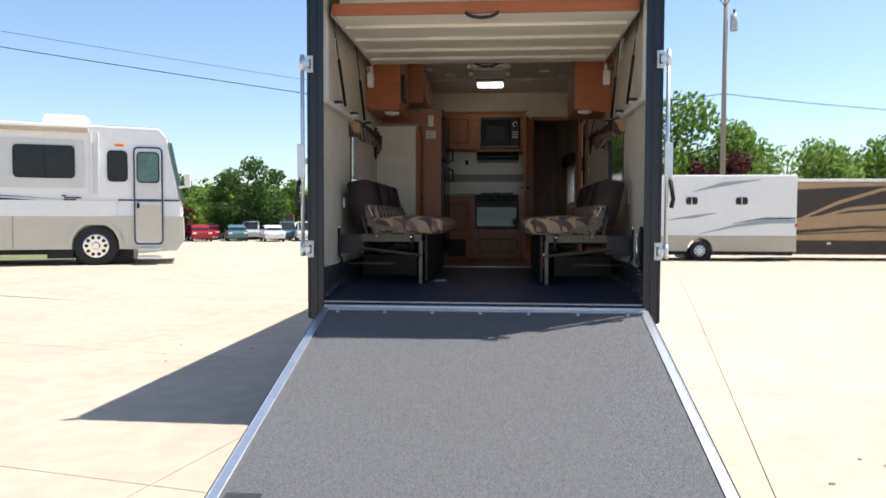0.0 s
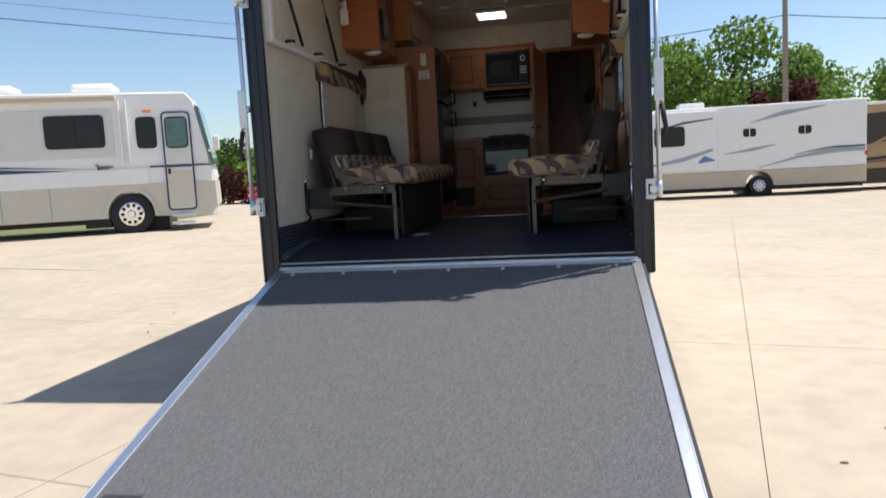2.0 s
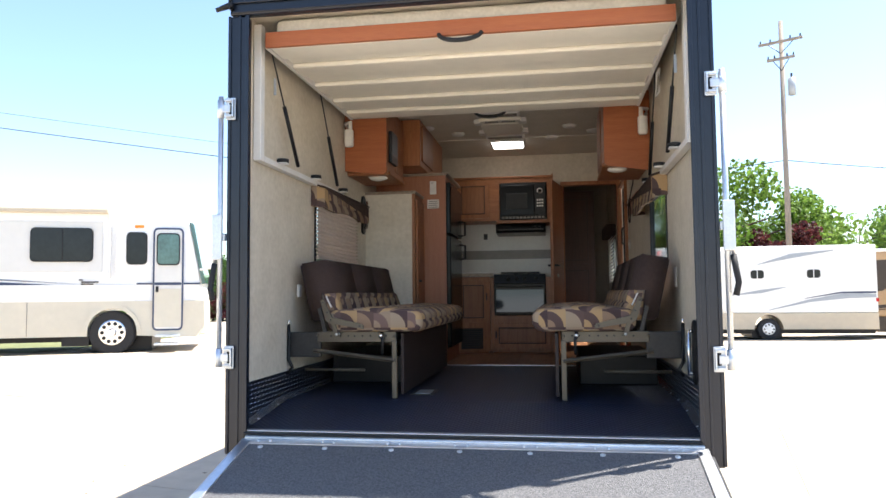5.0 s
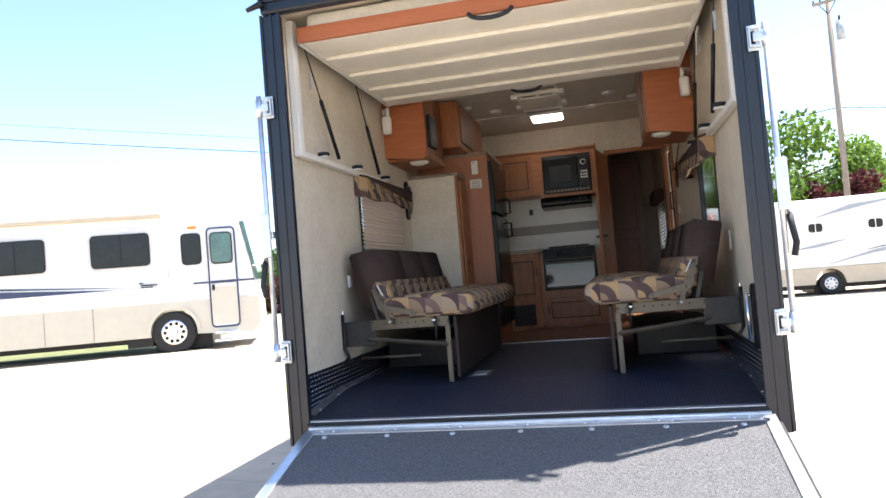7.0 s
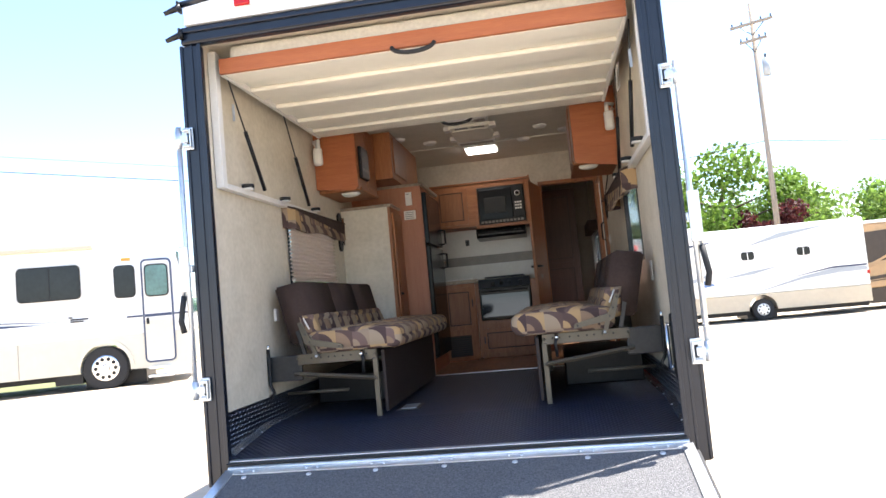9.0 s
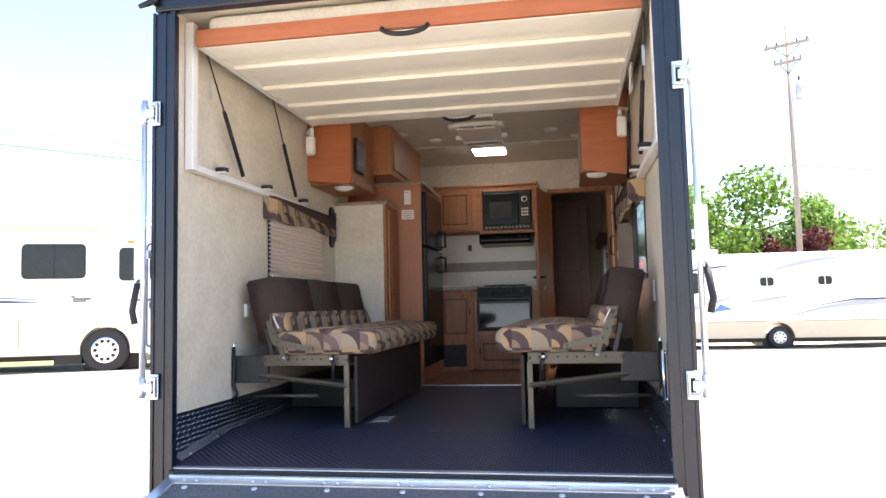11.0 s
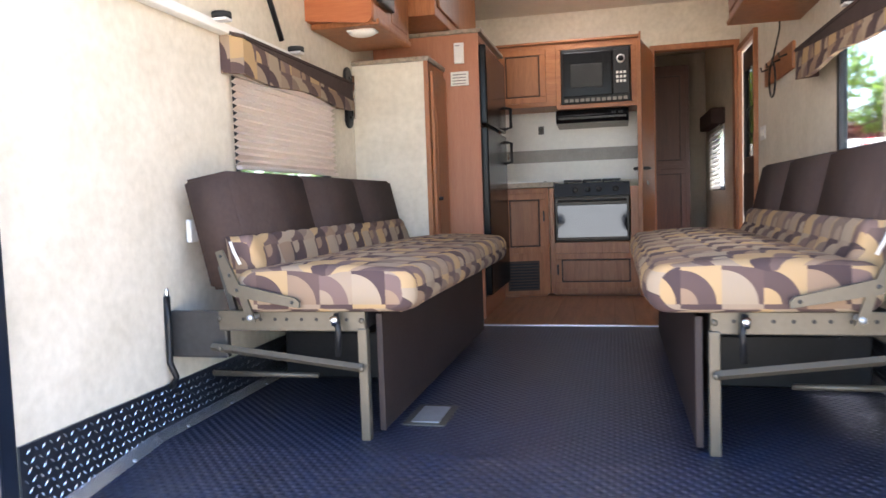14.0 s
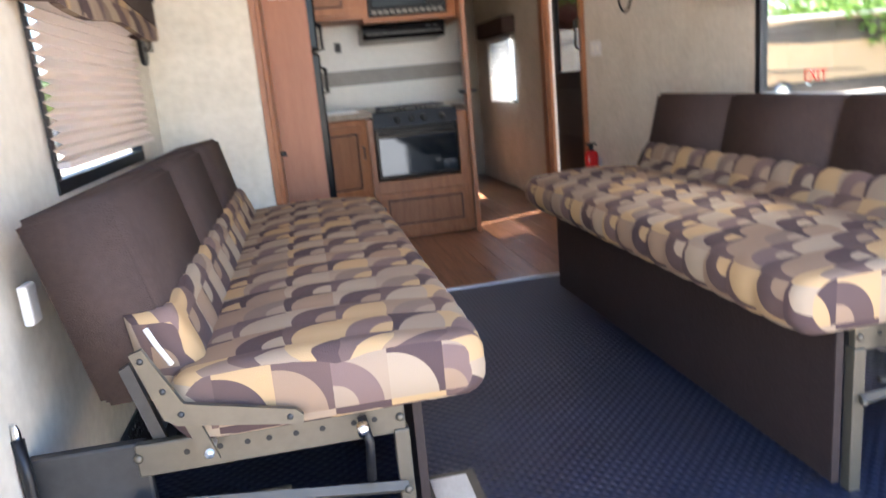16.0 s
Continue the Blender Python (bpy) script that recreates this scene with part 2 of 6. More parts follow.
M["rv_blue"] = mat("dark_blue_stripe", (0.03, 0.045, 0.10), 0.3, var=0.1)
M["rv_sky"] = mat("blue_graphic", (0.10, 0.20, 0.42), 0.3, var=0.1)
M["rv_brown"] = mat("dark_brown_paint", (0.035, 0.022, 0.016), 0.25, var=0.15, scale=1)
M["rv_gold"] = mat("gold_tan_paint", (0.42, 0.27, 0.14), 0.3, var=0.1, scale=1)
M["timber"] = mat("weathered_pole", (0.27, 0.23, 0.19), 0.9, var=0.2, scale=3, stretch=(6, 6, 0.5), bump=0.4)
M["bark"] = mat("bark", (0.10, 0.075, 0.055), 0.95, var=0.3, scale=5, bump=0.8, bscale=20)
M["leaf"] = foliage("green_leaves", (0.075, 0.14, 0.020), (0.15, 0.235, 0.035))
M["leaf_light"] = foliage("light_leaves", (0.11, 0.19, 0.035), (0.19, 0.28, 0.06))
M["leaf_dark"] = foliage("dark_leaves", (0.035, 0.08, 0.016), (0.07, 0.13, 0.025))
M["leaf_red"] = foliage("maroon_leaves", (0.045, 0.012, 0.014), (0.09, 0.022, 0.02))
M["brick"] = mat("brown_block", (0.16, 0.10, 0.075), 0.9, var=0.2, scale=2)
M["charcoal"] = mat("charcoal_siding", (0.03, 0.028, 0.03), 0.8, var=0.2, scale=2)
lamp_m = mat("lamp_diffuser", (0.8, 0.78, 0.72), 0.4, var=0.02)
M["lens"] = lamp_m
for i, (nm, c) in enumerate((("car_red", (0.35, 0.012, 0.02)), ("car_white", (0.75, 0.75, 0.75)), ("car_teal", (0.08, 0.17, 0.19)), ("car_maroon", (0.14, 0.012, 0.03)), ("car_silver", (0.45, 0.47, 0.5)))):
    M[nm] = mat(nm, c, 0.2, 0.1, var=0.05)


# ---- mesh helpers ----
def box(bm, x0, x1, y0, y1, z0, z1, bevel=0.0, seg=2):
    g = bmesh.ops.create_cube(bm, size=1)
    vs = g["verts"]
    for v in vs:
        v.co = Vector(((x0 + x1) / 2 + v.co.x * abs(x1 - x0), (y0 + y1) / 2 + v.co.y * abs(y1 - y0), (z0 + z1) / 2 + v.co.z * abs(z1 - z0)))
    if bevel:
        es = list({e for v in vs for e in v.link_edges})
        bmesh.ops.bevel(bm, geom=es, offset=bevel, segments=seg, affect="EDGES", profile=0.5)
    return bm


def rod(bm, p, q, r, r2=None, n=12):
    p, q = Vector(p), Vector(q)
    d = q - p
    m = Matrix.Translation((p + q) / 2) @ d.to_track_quat("Z", "Y").to_matrix().to_4x4()
    bmesh.ops.create_cone(bm, cap_ends=True, segments=n, radius1=r, radius2=r if r2 is None else r2, depth=d.length, matrix=m)
    return bm


def tube(bm, pts, r, n=8):
    """One bent tube along points, with capped ends."""
    pts = [Vector(p) for p in pts]
    rings = []
    for i, p in enumerate(pts):
        d = (pts[min(i + 1, len(pts) - 1)] - pts[max(i - 1, 0)]).normalized()
        q = d.to_track_quat("Z", "Y")
        rings.append([bm.verts.new(p + q @ Vector((r * math.cos(2 * math.pi * k / n), r * math.sin(2 * math.pi * k / n), 0))) for k in range(n)])
    fs = [bm.faces.new(rings[0][::-1]), bm.faces.new(rings[-1])]
    for a, c in zip(rings, rings[1:]):
        # join each corner to the nearest one of the next ring
        s = min(range(n), key=lambda k: (a[0].co - c[k].co).length)
        for k in range(n):
            fs.append(bm.faces.new((a[k], a[(k + 1) % n], c[(k + 1 + s) % n], c[(k + s) % n])))
    bmesh.ops.recalc_face_normals(bm, faces=fs)
    return bm


def ball(bm, c, rx, ry, rz, n=12):
    bmesh.ops.create_uvsphere(bm, u_segments=n, v_segments=max(6, n // 2), radius=1, matrix=Matrix.Translation(c) @ Matrix.Diagonal((rx, ry, rz, 1)))
    return bm


def prism(bm, prof, axis, a, b):
    """A closed profile pushed along an axis from a to b. prof: pairs of the two other axes, in order."""
    def at(p, w):
        return {"x": (w, p[0], p[1]), "y": (p[0], w, p[1]), "z": (p[0], p[1], w)}[axis]
    lo, hi = [bm.verts.new(at(p, a)) for p in prof], [bm.verts.new(at(p, b)) for p in prof]
    bm.faces.new(lo)
    bm.faces.new(hi[::-1])
    for i in range(len(prof)):
        j = (i + 1) % len(prof)
        bm.faces.new((lo[i], hi[i], hi[j], lo[j]))
    bmesh.ops.recalc_face_normals(bm, faces=bm.faces[:])
    return bm


def B():
    return bmesh.new()


def mesh_of(name, bm, material, smooth=False):
    laid = bm.loops.layers.uv.get("UVMap")
    uv = laid or bm.loops.layers.uv.new("UVMap")
    bm.normal_update()
    for f in bm.faces:
        f.smooth = smooth
    for f in bm.faces if laid is None else ():
        n = f.normal
        k = max(range(3), key=lambda i: abs(n[i]))
        for l in f.loops:
            c = l.vert.co
            l[uv].uv = (c.y, c.z) if k == 0 else ((c.x, c.z) if k == 1 else (c.y, c.x))
    me = bpy.data.meshes.new(name)
    bm.to_mesh(me)
    bm.free()
    me.materials.append(M[material])
    return me


def part(name, bm, material, parent, label="", smooth=False, m=None):
    ob = new(name, mesh_of(name, bm, material, smooth))
    if m is not None:
        ob.data.transform(m)
    ob.parent = parent
    if parent.type == "EMPTY":
        ob.matrix_parent_inverse = parent.matrix_basis.inverted()
    if label:
        ob["label"] = label
    return ob


def thing(name, label, category, at, group=""):
    ob = new(name)
    ob.empty_display_size = 0.1
    ob.matrix_basis = Matrix.Translation(at)
    return tagged(ob, label, category, group)


def structure(name, bm, material, label, category, smooth=False):
    return tagged(new(name, mesh_of(name, bm, material, smooth)), label, category, kind="structure")


def solid(name, bm, material, label, category, group="", smooth=False):
    """A thing of one piece."""
    return tagged(new(name, mesh_of(name, bm, material, smooth)), label, category, group)


def sstep(v):
    v = min(1.0, max(0.0, v))
    return v * v * (3 - 2 * v)


def height(x, y):
    """The lot: a little higher to the west, falling away to the north and east."""
    return 0.16 * sstep((-x - 3) / 5) * sstep((y - 2) / 7) * (1 - sstep((y - 22) / 20)) - 0.25 * sstep((x + 1) / 6) * sstep((y - 5) / 15) - 0.8 * sstep((y - 22) / 38)


# ---- trailer: shell ----
F, C = 0.80, 3.0          # floor and ceiling
WX = 1.20                 # inner half width
bm = B()
prism(bm, [(0.0, F - 0.075), (0.62, F), (2.76, F), (2.76, F - 0.04), (0.62, F - 0.04), (0.0, F - 0.115)], "x", -WX, WX)
structure("floor", bm, "mat", "dark blue-black rubber coin floor of the garage", "floor")
bm = B()
box(bm, -WX, WX, 2.76, 8.6, F - 0.04, F - 0.004)
structure("floor_kitchen", bm, "joint", "subfloor under the wood planks", "floor")
bm = B()
box(bm, -1.215, 1.215, 0.64, 8.7, 0.50, F - 0.045)
box(bm, -1.215, 1.215, 0.05, 0.638, 0.50, F - 0.12)
structure("underbelly", bm, "black", "black enclosed underbelly of the trailer", "underbelly")


def wall_with_holes(bm, x0, x1, y0, y1, z0, z1, holes):
    """A side wall with rectangular openings (ya, yb, za, zb), as butted blocks."""
    y = y0
    for ya, yb, za, zb in sorted(holes):
        box(bm, x0, x1, y, ya, z0, z1)
        if za > z0:
            box(bm, x0, x1, ya, yb, z0, za)
        box(bm, x0, x1, ya, yb, zb, z1)
        y = yb
    box(bm, x0, x1, y, y1, z0, z1)
    return bm


LW = (1.24, 2.21, 1.62, 2.16)
RW = (1.26, 2.12, 1.60, 2.16)
RD = (3.92, 4.52, F + 0.02, 2.58)
BW = (5.42, 6.20, 1.55, 2.12)
structure("wall_left", wall_with_holes(B(), -1.214, -WX, 0.05, 8.65, F, C, [LW]), "wallboard", "beige mottled wallboard side wall with a window", "wall")
structure("wall_right", wall_with_holes(B(), WX, 1.214, 0.05, 8.65, F, C, [RW, RD, BW]), "wallboard", "beige mottled wallboard side wall with window and entry door", "wall")
bm = B()
box(bm, -WX, 0.57, 4.56, 4.61, F, C)
box(bm, 0.57, 1.15, 4.56, 4.61, 2.64, C)
box(bm, 1.15, WX, 4.56, 4.61, F, C)
structure("wall_kitchen", bm, "wallboard", "beige partition behind the kitchen with a doorway", "wall")
bm = B()
box(bm, -1.214, 1.214, 8.6, 8.65, F, C)
structure("wall_front", bm, "shaded_wall", "plain front wall of the trailer", "wall")
bm = B()
box(bm, -1.214, 1.214, 0.05, 8.65, C, C + 0.05)
structure("ceiling", bm, "ceiling", "mottled beige ceiling panels with a seam", "ceiling")
bm = B()
box(bm, -1.198, 1.198, 3.585, 3.612, C - 0.008, C - 0.001, 0.002)
structure("trim_ceiling_batten", bm, "cream", "thin pale batten across the ceiling joint", "trim")
bm = B()
arc = [(x, 3.16 + 0.075 * (1 - (x / 1.225) ** 2)) for x in np.linspace(-1.225, 1.225, 17)]
prism(bm, [(-1.225, C + 0.055)] + arc + [(1.225, C + 0.055)], "y", 0.03, 8.7)
structure("roof", bm, "gelcoat", "white arched rubber roof of the trailer", "roof", True)
# exterior skin at both sides
for s, nm in ((-1, "cladding_left"), (1, "cladding_right")):
    holes = [LW] if s < 0 else [RW, RD, BW]
    a, b = sorted((s * 1.216, s * 1.226))
    structure(nm, wall_with_holes(B(), a, b, 0.06, 8.7, 0.5, 3.05, holes), "gelcoat", "white ribbed trailer side cladding", "cladding")

# rear frame and cap
bm = B()
for s in (-1, 1):
    box(bm, min(s * 1.142, s * 1.245), max(s * 1.142, s * 1.245), -0.012, 0.048, 0.60, 2.94, 0.010)
    box(bm, min(s * 1.130, s * 1.152), max(s * 1.130, s * 1.152), -0.022, -0.011, 0.70, 2.94, 0.003)
    box(bm, min(s * 1.178, s * 1.190), max(s * 1.178, s * 1.190), -0.018, -0.011, 0.62, 2.94, 0.002)
    box(bm, min(s * 1.232, s * 1.249), max(s * 1.232, s * 1.249), -0.020, -0.011, 0.61, 2.94, 0.003)
box(bm, -1.245, 1.245, -0.014, 0.047, 2.945, 3.045, 0.012)
box(bm, -1.245, 1.245, -0.030, -0.015, 3.005, 3.02, 0.004)
box(bm, -1.225, 1.225, -0.024, -0.015, 2.955, 2.968, 0.003)
structure("trim_rear_frame", bm, "navy", "dark navy metal frame round the rear opening", "trim")
bm = B()
prism(bm, [(-1.212, 3.05)] + [(x * 0.99, z - 0.012) for x, z in arc] + [(1.212, 3.05)], "y", -0.020, 0.028)
structure("trim_rear_cap", bm, "gelcoat", "white arched rear cap above the opening", "trim")
bm = B()
tube(bm, [(x * 1.012, -0.014, z + 0.006) for x, z in arc], 0.018, 8)
structure("trim_roof_edge", bm, "navy", "dark roof edge moulding", "trim", True)
bm = B()
box(bm, -1.14, 1.14, -0.04, -0.001, 0.69, F - 0.074, 0.004)
structure("trim_sill", bm, "black", "black door sill with rubber seal", "trim")
bm = B()
box(bm, -1.138, 1.138, -0.012, 0.03, F - 0.073, F - 0.066, 0.002)
structure("trim_threshold", bm, "galv", "thin aluminium threshold strip", "trim")
for s in (-1, 1):
    for z in (3.15, 3.0):
        sp = thing("drip_spout", "black plastic gutter spout at the roof corner", "gutter spout", (s * 1.25, -0.03, z), "gutter spouts")
        bm = B()
        rod(bm, (s * 1.22, -0.03, z), (s * 1.305, -0.05, z - 0.035), 0.02, 0.012, 8)
        part("spout", bm, "black", sp, smooth=True)
        bm = B()
        box(bm, min(s * 1.226, s * 1.238), max(s * 1.226, s * 1.238), -0.05, 0.0, z - 0.03, z + 0.03, 0.004)
        part("flange", bm, "black", sp)

# marker lights
for x, z in ((-0.87, 3.122), (-0.165, 3.165), (0.195, 3.168), (0.85, 3.128), (0.012, 3.192)):
    ml = thing("marker_light", "red rectangular clearance light on the rear cap", "marker light", (x, -0.045, z), "clearance lights")
    bm = B()
    box(bm, x - 0.048, x + 0.048, -0.029, -0.0205, z - 0.026, z + 0.026, 0.003)
    part("base", bm, "white", ml)
    bm = B()
    box(bm, x - 0.043, x + 0.043, -0.050, -0.0295, z - 0.021, z + 0.021, 0.008)
    part("lens", bm, "red_lens", ml, "red lens")
bl = thing("beacon_light", "amber oval porch light with black bezel", "light", (0.015, -0.045, 3.118), "")
bm = B()
ball(bm, (0.006, -0.026, 3.112), 0.078, 0.02, 0.044, 20)
part("bezel", bm, "black", bl, smooth=True)
bm = B()
ball(bm, (0.006, -0.042, 3.115), 0.066, 0.03, 0.034, 20)
part("lens", bm, "amber_lens", bl, "amber lens", True)

# ---- ramp door ----
HZ, NZ, NY = 0.695, 0.06, -2.31
ang = math.atan2(HZ - NZ, -NY - 0.055)
RL = math.hypot(HZ - NZ, -NY - 0.055)
# local frame: x across, y up the ramp towards the hinge, z out of the deck; origin at the hinge
RM = Matrix.Translation((0.012, -0.055, HZ)) @ Matrix.Rotation(ang, 4, "X") @ Matrix.Diagonal((1.018, 1, 1, 1))
ramp = thing("ramp_door", "lowered ramp door with grey grit deck and aluminium edges", "ramp", (0, -2.2, 0))
bm = B()
box(bm, -1.072, 1.072, -RL + 0.05, -0.045, -0.012, -0.002)
part("deck", bm, "grit", ramp, "dark grey grit-coated deck", m=RM)
bm = B()
box(bm, -1.115, 1.115, -RL, 0.0, -0.06, -0.013)
part("core", bm, "black", ramp, m=RM)
for s in (-1, 1):
    bm = B()
    box(bm, min(s * 1.072, s * 1.12), max(s * 1.072, s * 1.12), -RL, 0.0, -0.012, 0.006, 0.003)
    box(bm, min(s * 1.12, s * 1.126), max(s * 1.12, s * 1.126), -RL, 0.0, -0.055, 0.006, 0.001)
    part("edge_strip", bm, "alu", ramp, "aluminium edge strip", m=RM)
    bm = B()
    box(bm, min(s * 1.127, s * 1.15), max(s * 1.127, s * 1.15), -RL - 0.01, -0.02, -0.055, -0.02, 0.006)
    part("side_seal", bm, "rubber", ramp, m=RM)
bm = B()
box(bm, -1.072, 1.072, -RL, -RL + 0.05, -0.012, 0.006, 0.003)
part("lip_strip", bm, "alu", ramp, "aluminium lip strip", m=RM)
bm = B()
rod(bm, (-1.13, -RL - 0.008, -0.018), (1.13, -RL - 0.008, -0.018), 0.026, n=14)
part("lip_tube", bm, "galv", ramp, smooth=True, m=RM)
bm = B()
prism(bm, [(-RL - 0.05, -0.075), (-RL - 0.012, -0.045), (-RL + 0.03, -0.062), (-RL + 0.03, -0.078)], "x", -1.17, 1.17)
part("rubber_lip", bm, "rubber", ramp, "black rubber flap on the ground", m=RM)
bm = B()
box(bm, -1.072, 1.072, -0.045, 0.0, -0.012, 0.004, 0.002)
part("hinge_strip", bm, "alu", ramp, m=RM)
bm = B()
rod(bm, (-1.11, 0.004, 0.008), (1.11, 0.004, 0.008), 0.012, n=10)
part("hinge_pin", bm, "galv", ramp, smooth=True, m=RM)
for i in range(7):
    x = -1.0 + i * 0.33
    for dx, dy in ((0, -0.075), (-0.03, -0.02), (0.03, -0.02)):
        bm = B()
        ball(bm, (x + dx, dy, 0.0 if dy < -0.05 else 0.005), 0.014 if dy < -0.05 else 0.008, 0.014 if dy < -0.05 else 0.008, 0.007, 10)
        part("bolt", bm, "galv", ramp, smooth=True, m=RM)
for x0, x1, y0, y1 in ((-1.05, -0.89, -RL + 0.065, -RL + 0.24), (-0.13, 0.15, -RL + 0.065, -RL + 0.125)):
    bm = B()
    box(bm, x0, x1, y0, y1, -0.0015, 0.001)
    part("wear_patch", bm, "grit_dark", ramp, "darker worn patch", m=RM)

# ---- lock bars at the rear frame ----
for s in (-1, 1):
    lb = thing("lock_bar", "galvanised cam lock bar on the rear frame", "lock bar", (s * 1.28, -0.04, 1.05), "lock bars")

    def across(x0, x1, y0, y1, z0, z1, bev):
        return box(B(), min(s * x0, s * x1), max(s * x0, s * x1), y0, y1, z0, z1, bev)

    bm = B()
    rod(bm, (s * 1.278, -0.035, 1.066), (s * 1.278, -0.035, 2.495), 0.014, n=14)
    part("bar", bm, "galv", lb, smooth=True)
    for z in (2.43, 1.11):
        pl = part("keeper", across(1.200, 1.256, -0.030, -0.0205, z - 0.06, z + 0.06, 0.004), "galv", lb, "galvanised keeper plate")
        part("lip", across(1.203, 1.212, -0.052, -0.0305, z - 0.048, z + 0.048, 0.003), "galv", pl)
        part("lip", across(1.213, 1.253, -0.052, -0.0305, z + 0.036, z + 0.048, 0.003), "galv", pl)
        part("lip", across(1.213, 1.253, -0.052, -0.0305, z - 0.048, z - 0.036, 0.003), "galv", pl)
        part("slot", across(1.216, 1.234, -0.0325, -0.0305, z - 0.03, z + 0.03, 0.0), "black", pl)
        part("cam_arm", across(1.222, 1.276, -0.047, -0.035, z - 0.022, z + 0.020, 0.004), "galv", lb)
        bm = B()
        rod(bm, (s * 1.278, -0.035, z - 0.05), (s * 1.278, -0.035, z + 0.045), 0.019, n=14)
        part("collar", bm, "galv", lb, smooth=True)
    bm = B()
    tube(bm, [(s * 1.292, -0.035, 1.84), (s * 1.300, -0.040, 1.72), (s * 1.302, -0.045, 1.60)], 0.010, 8)
    part("handle", bm, "alu", lb, smooth=True)
    bm = B()
    tube(bm, [(s * 1.302, -0.045, 1.60), (s * 1.308, -0.055, 1.54), (s * 1.318, -0.060, 1.47), (s * 1.304, -0.060, 1.41)], 0.015, 8)
    part("grip", bm, "rubber", lb, "black rubber grip", True)
    part("hasp", across(1.256, 1.312, -0.062, -0.048, 1.62, 1.86, 0.005), "galv", lb, "galvanised hasp plate")
    part("bar_guide", across(1.246, 1.296, -0.047, -0.020, 1.72, 1.76, 0.004), "galv", lb)

# ---- diamond tread kick plates ----
for s in (-1, 1):
    kp = thing("kick_plate", "diamond tread plate along the foot of the wall", "kick plate", (s * 1.19, 1.3, F), "kick plates")
    bm = B()
    a, b = sorted((s * 1.199, s * 1.192))
    prism(bm, [(0.1, F - 0.062), (0.62, F + 0.001), (2.58, F + 0.001), (2.58, F + 0.16), (0.1, F + 0.16)], "x", a, b)
    part("plate", bm, "tread", kp)
    verts, faces = [], []
    for r in range(-2, 6):
        for k in range(98):
            y, z = 0.115 + k * 0.025 + (r % 2) * 0.0125, F + 0.016 + r * 0.025
            if z < F + 0.014 - 0.075 * max(0.0, 0.62 - y) / 0.62:
                continue
            d = 0.7 if (k + r) % 2 else -0.7
            e, w = 0.011, 0.0032
            i = len(verts)
            x = s * 1.191
            for u, v, h in ((-e, 0, 0), (0, w, 0), (e, 0, 0), (0, -w, 0), (0, 0, 0.003)):
                verts.append((x - s * h, y + u * math.cos(d) - v * math.sin(d), z + u * math.sin(d) + v * math.cos(d)))
            faces += [(i, i + 1, i + 4), (i + 1, i + 2, i + 4), (i + 2, i + 3, i + 4), (i + 3, i, i + 4)]
    me = bpy.data.meshes.new("tread_relief")
    me.from_pydata(verts, [], faces)
    me.materials.append(M["tread_edge"])
    tb = tagged(new("tread_relief", me), kind="stuff")
    tb.parent, tb.matrix_parent_inverse = kp, kp.matrix_basis.inverted()
    bm = B()
    prism(bm, [(s * 1.191, F + 0.025), (s * 1.191, F + 0.001), (s * 1.15, F + 0.001), (s * 1.15, F + 0.004)], "y", 0.62, 2.58)
    for v in prism(bm, [(s * 1.191, F + 0.025), (s * 1.191, F + 0.001), (s * 1.15, F + 0.001), (s * 1.15, F + 0.004)], "y", 0.1, 0.62).verts:
        if v.co.y < 0.2:
            v.co.z -= 0.063
    part("cove_strip", bm, "tread_edge", kp)
    for k in range(9):
        bm = B()
        ball(bm, (s * 1.16, 0.2 + k * 0.28, F + 0.006 - 0.12 * max(0, 0.42 - k * 0.28)), 0.009, 0.009, 0.005, 8)
        part("screw", bm, "galv", kp, smooth=True)

# ---- raised bed platform ----
bed = thing("bed_platform", "raised bunk platform with cream underside hung below the ceiling", "bunk bed", (0, 0.15, 2.82))
bm = B()
box(bm, -1.10, 1.105, 0.15, 1.84, 2.845, 2.87)
part("board", bm, "cream", bed)
bm = B()
box(bm, -1.10, 1.105, 0.125, 0.15, 2.81, 2.895, 0.002)
part("fascia", bm, "ply", bed, "orange-brown wooden fascia")
for y in (0.27, 0.62, 1.02, 1.42, 1.75):
    bm = B()
    box(bm, -1.09, 1.095, y - 0.105, y + 0.085, 2.815, 2.8445, 0.012, 3)
    part("rib", bm, "cream", bed)
for s in (-1, 1):
    bm = B()
    box(bm, s * 1.10 - 0.012, s * 1.10 + 0.012, 0.152, 1.84, 2.812, 2.868, 0.004)
    part("side_rail", bm, "white", bed)
for y, dz in ((0.118, 2.815), (1.85, 2.83)):
    bm = B()
    pts = [(0.115 * math.cos(a) - 0.005, y - 0.02 * math.sin(a), dz - 0.045 * math.sin(a)) for a in np.linspace(0, math.pi, 11)]
    tube(bm, pts, 0.012, 6)
    part("strap", bm, "rubber", bed, "black webbing pull strap", True)
mt = B()
box(mt, -1.06, 1.07, 0.17, 1.8, 2.895, 2.985, 0.03, 3)
for v in mt.verts:
    v.co.z += 0.012 * noise.noise(v.co * 5)
bmesh.ops.subdivide_edges(mt, edges=mt.edges[:], cuts=3, use_grid_fill=True)
for v in mt.verts:
    v.co += Vector((0, 1, 1)) * 0.012 * noise.noise(v.co * 7)
    v.co.z = max(v.co.z, 2.872)
solid("mattress", mt, "plastic_film", "off-white mattress wrapped in plastic film on the bunk", "mattress", smooth=True)

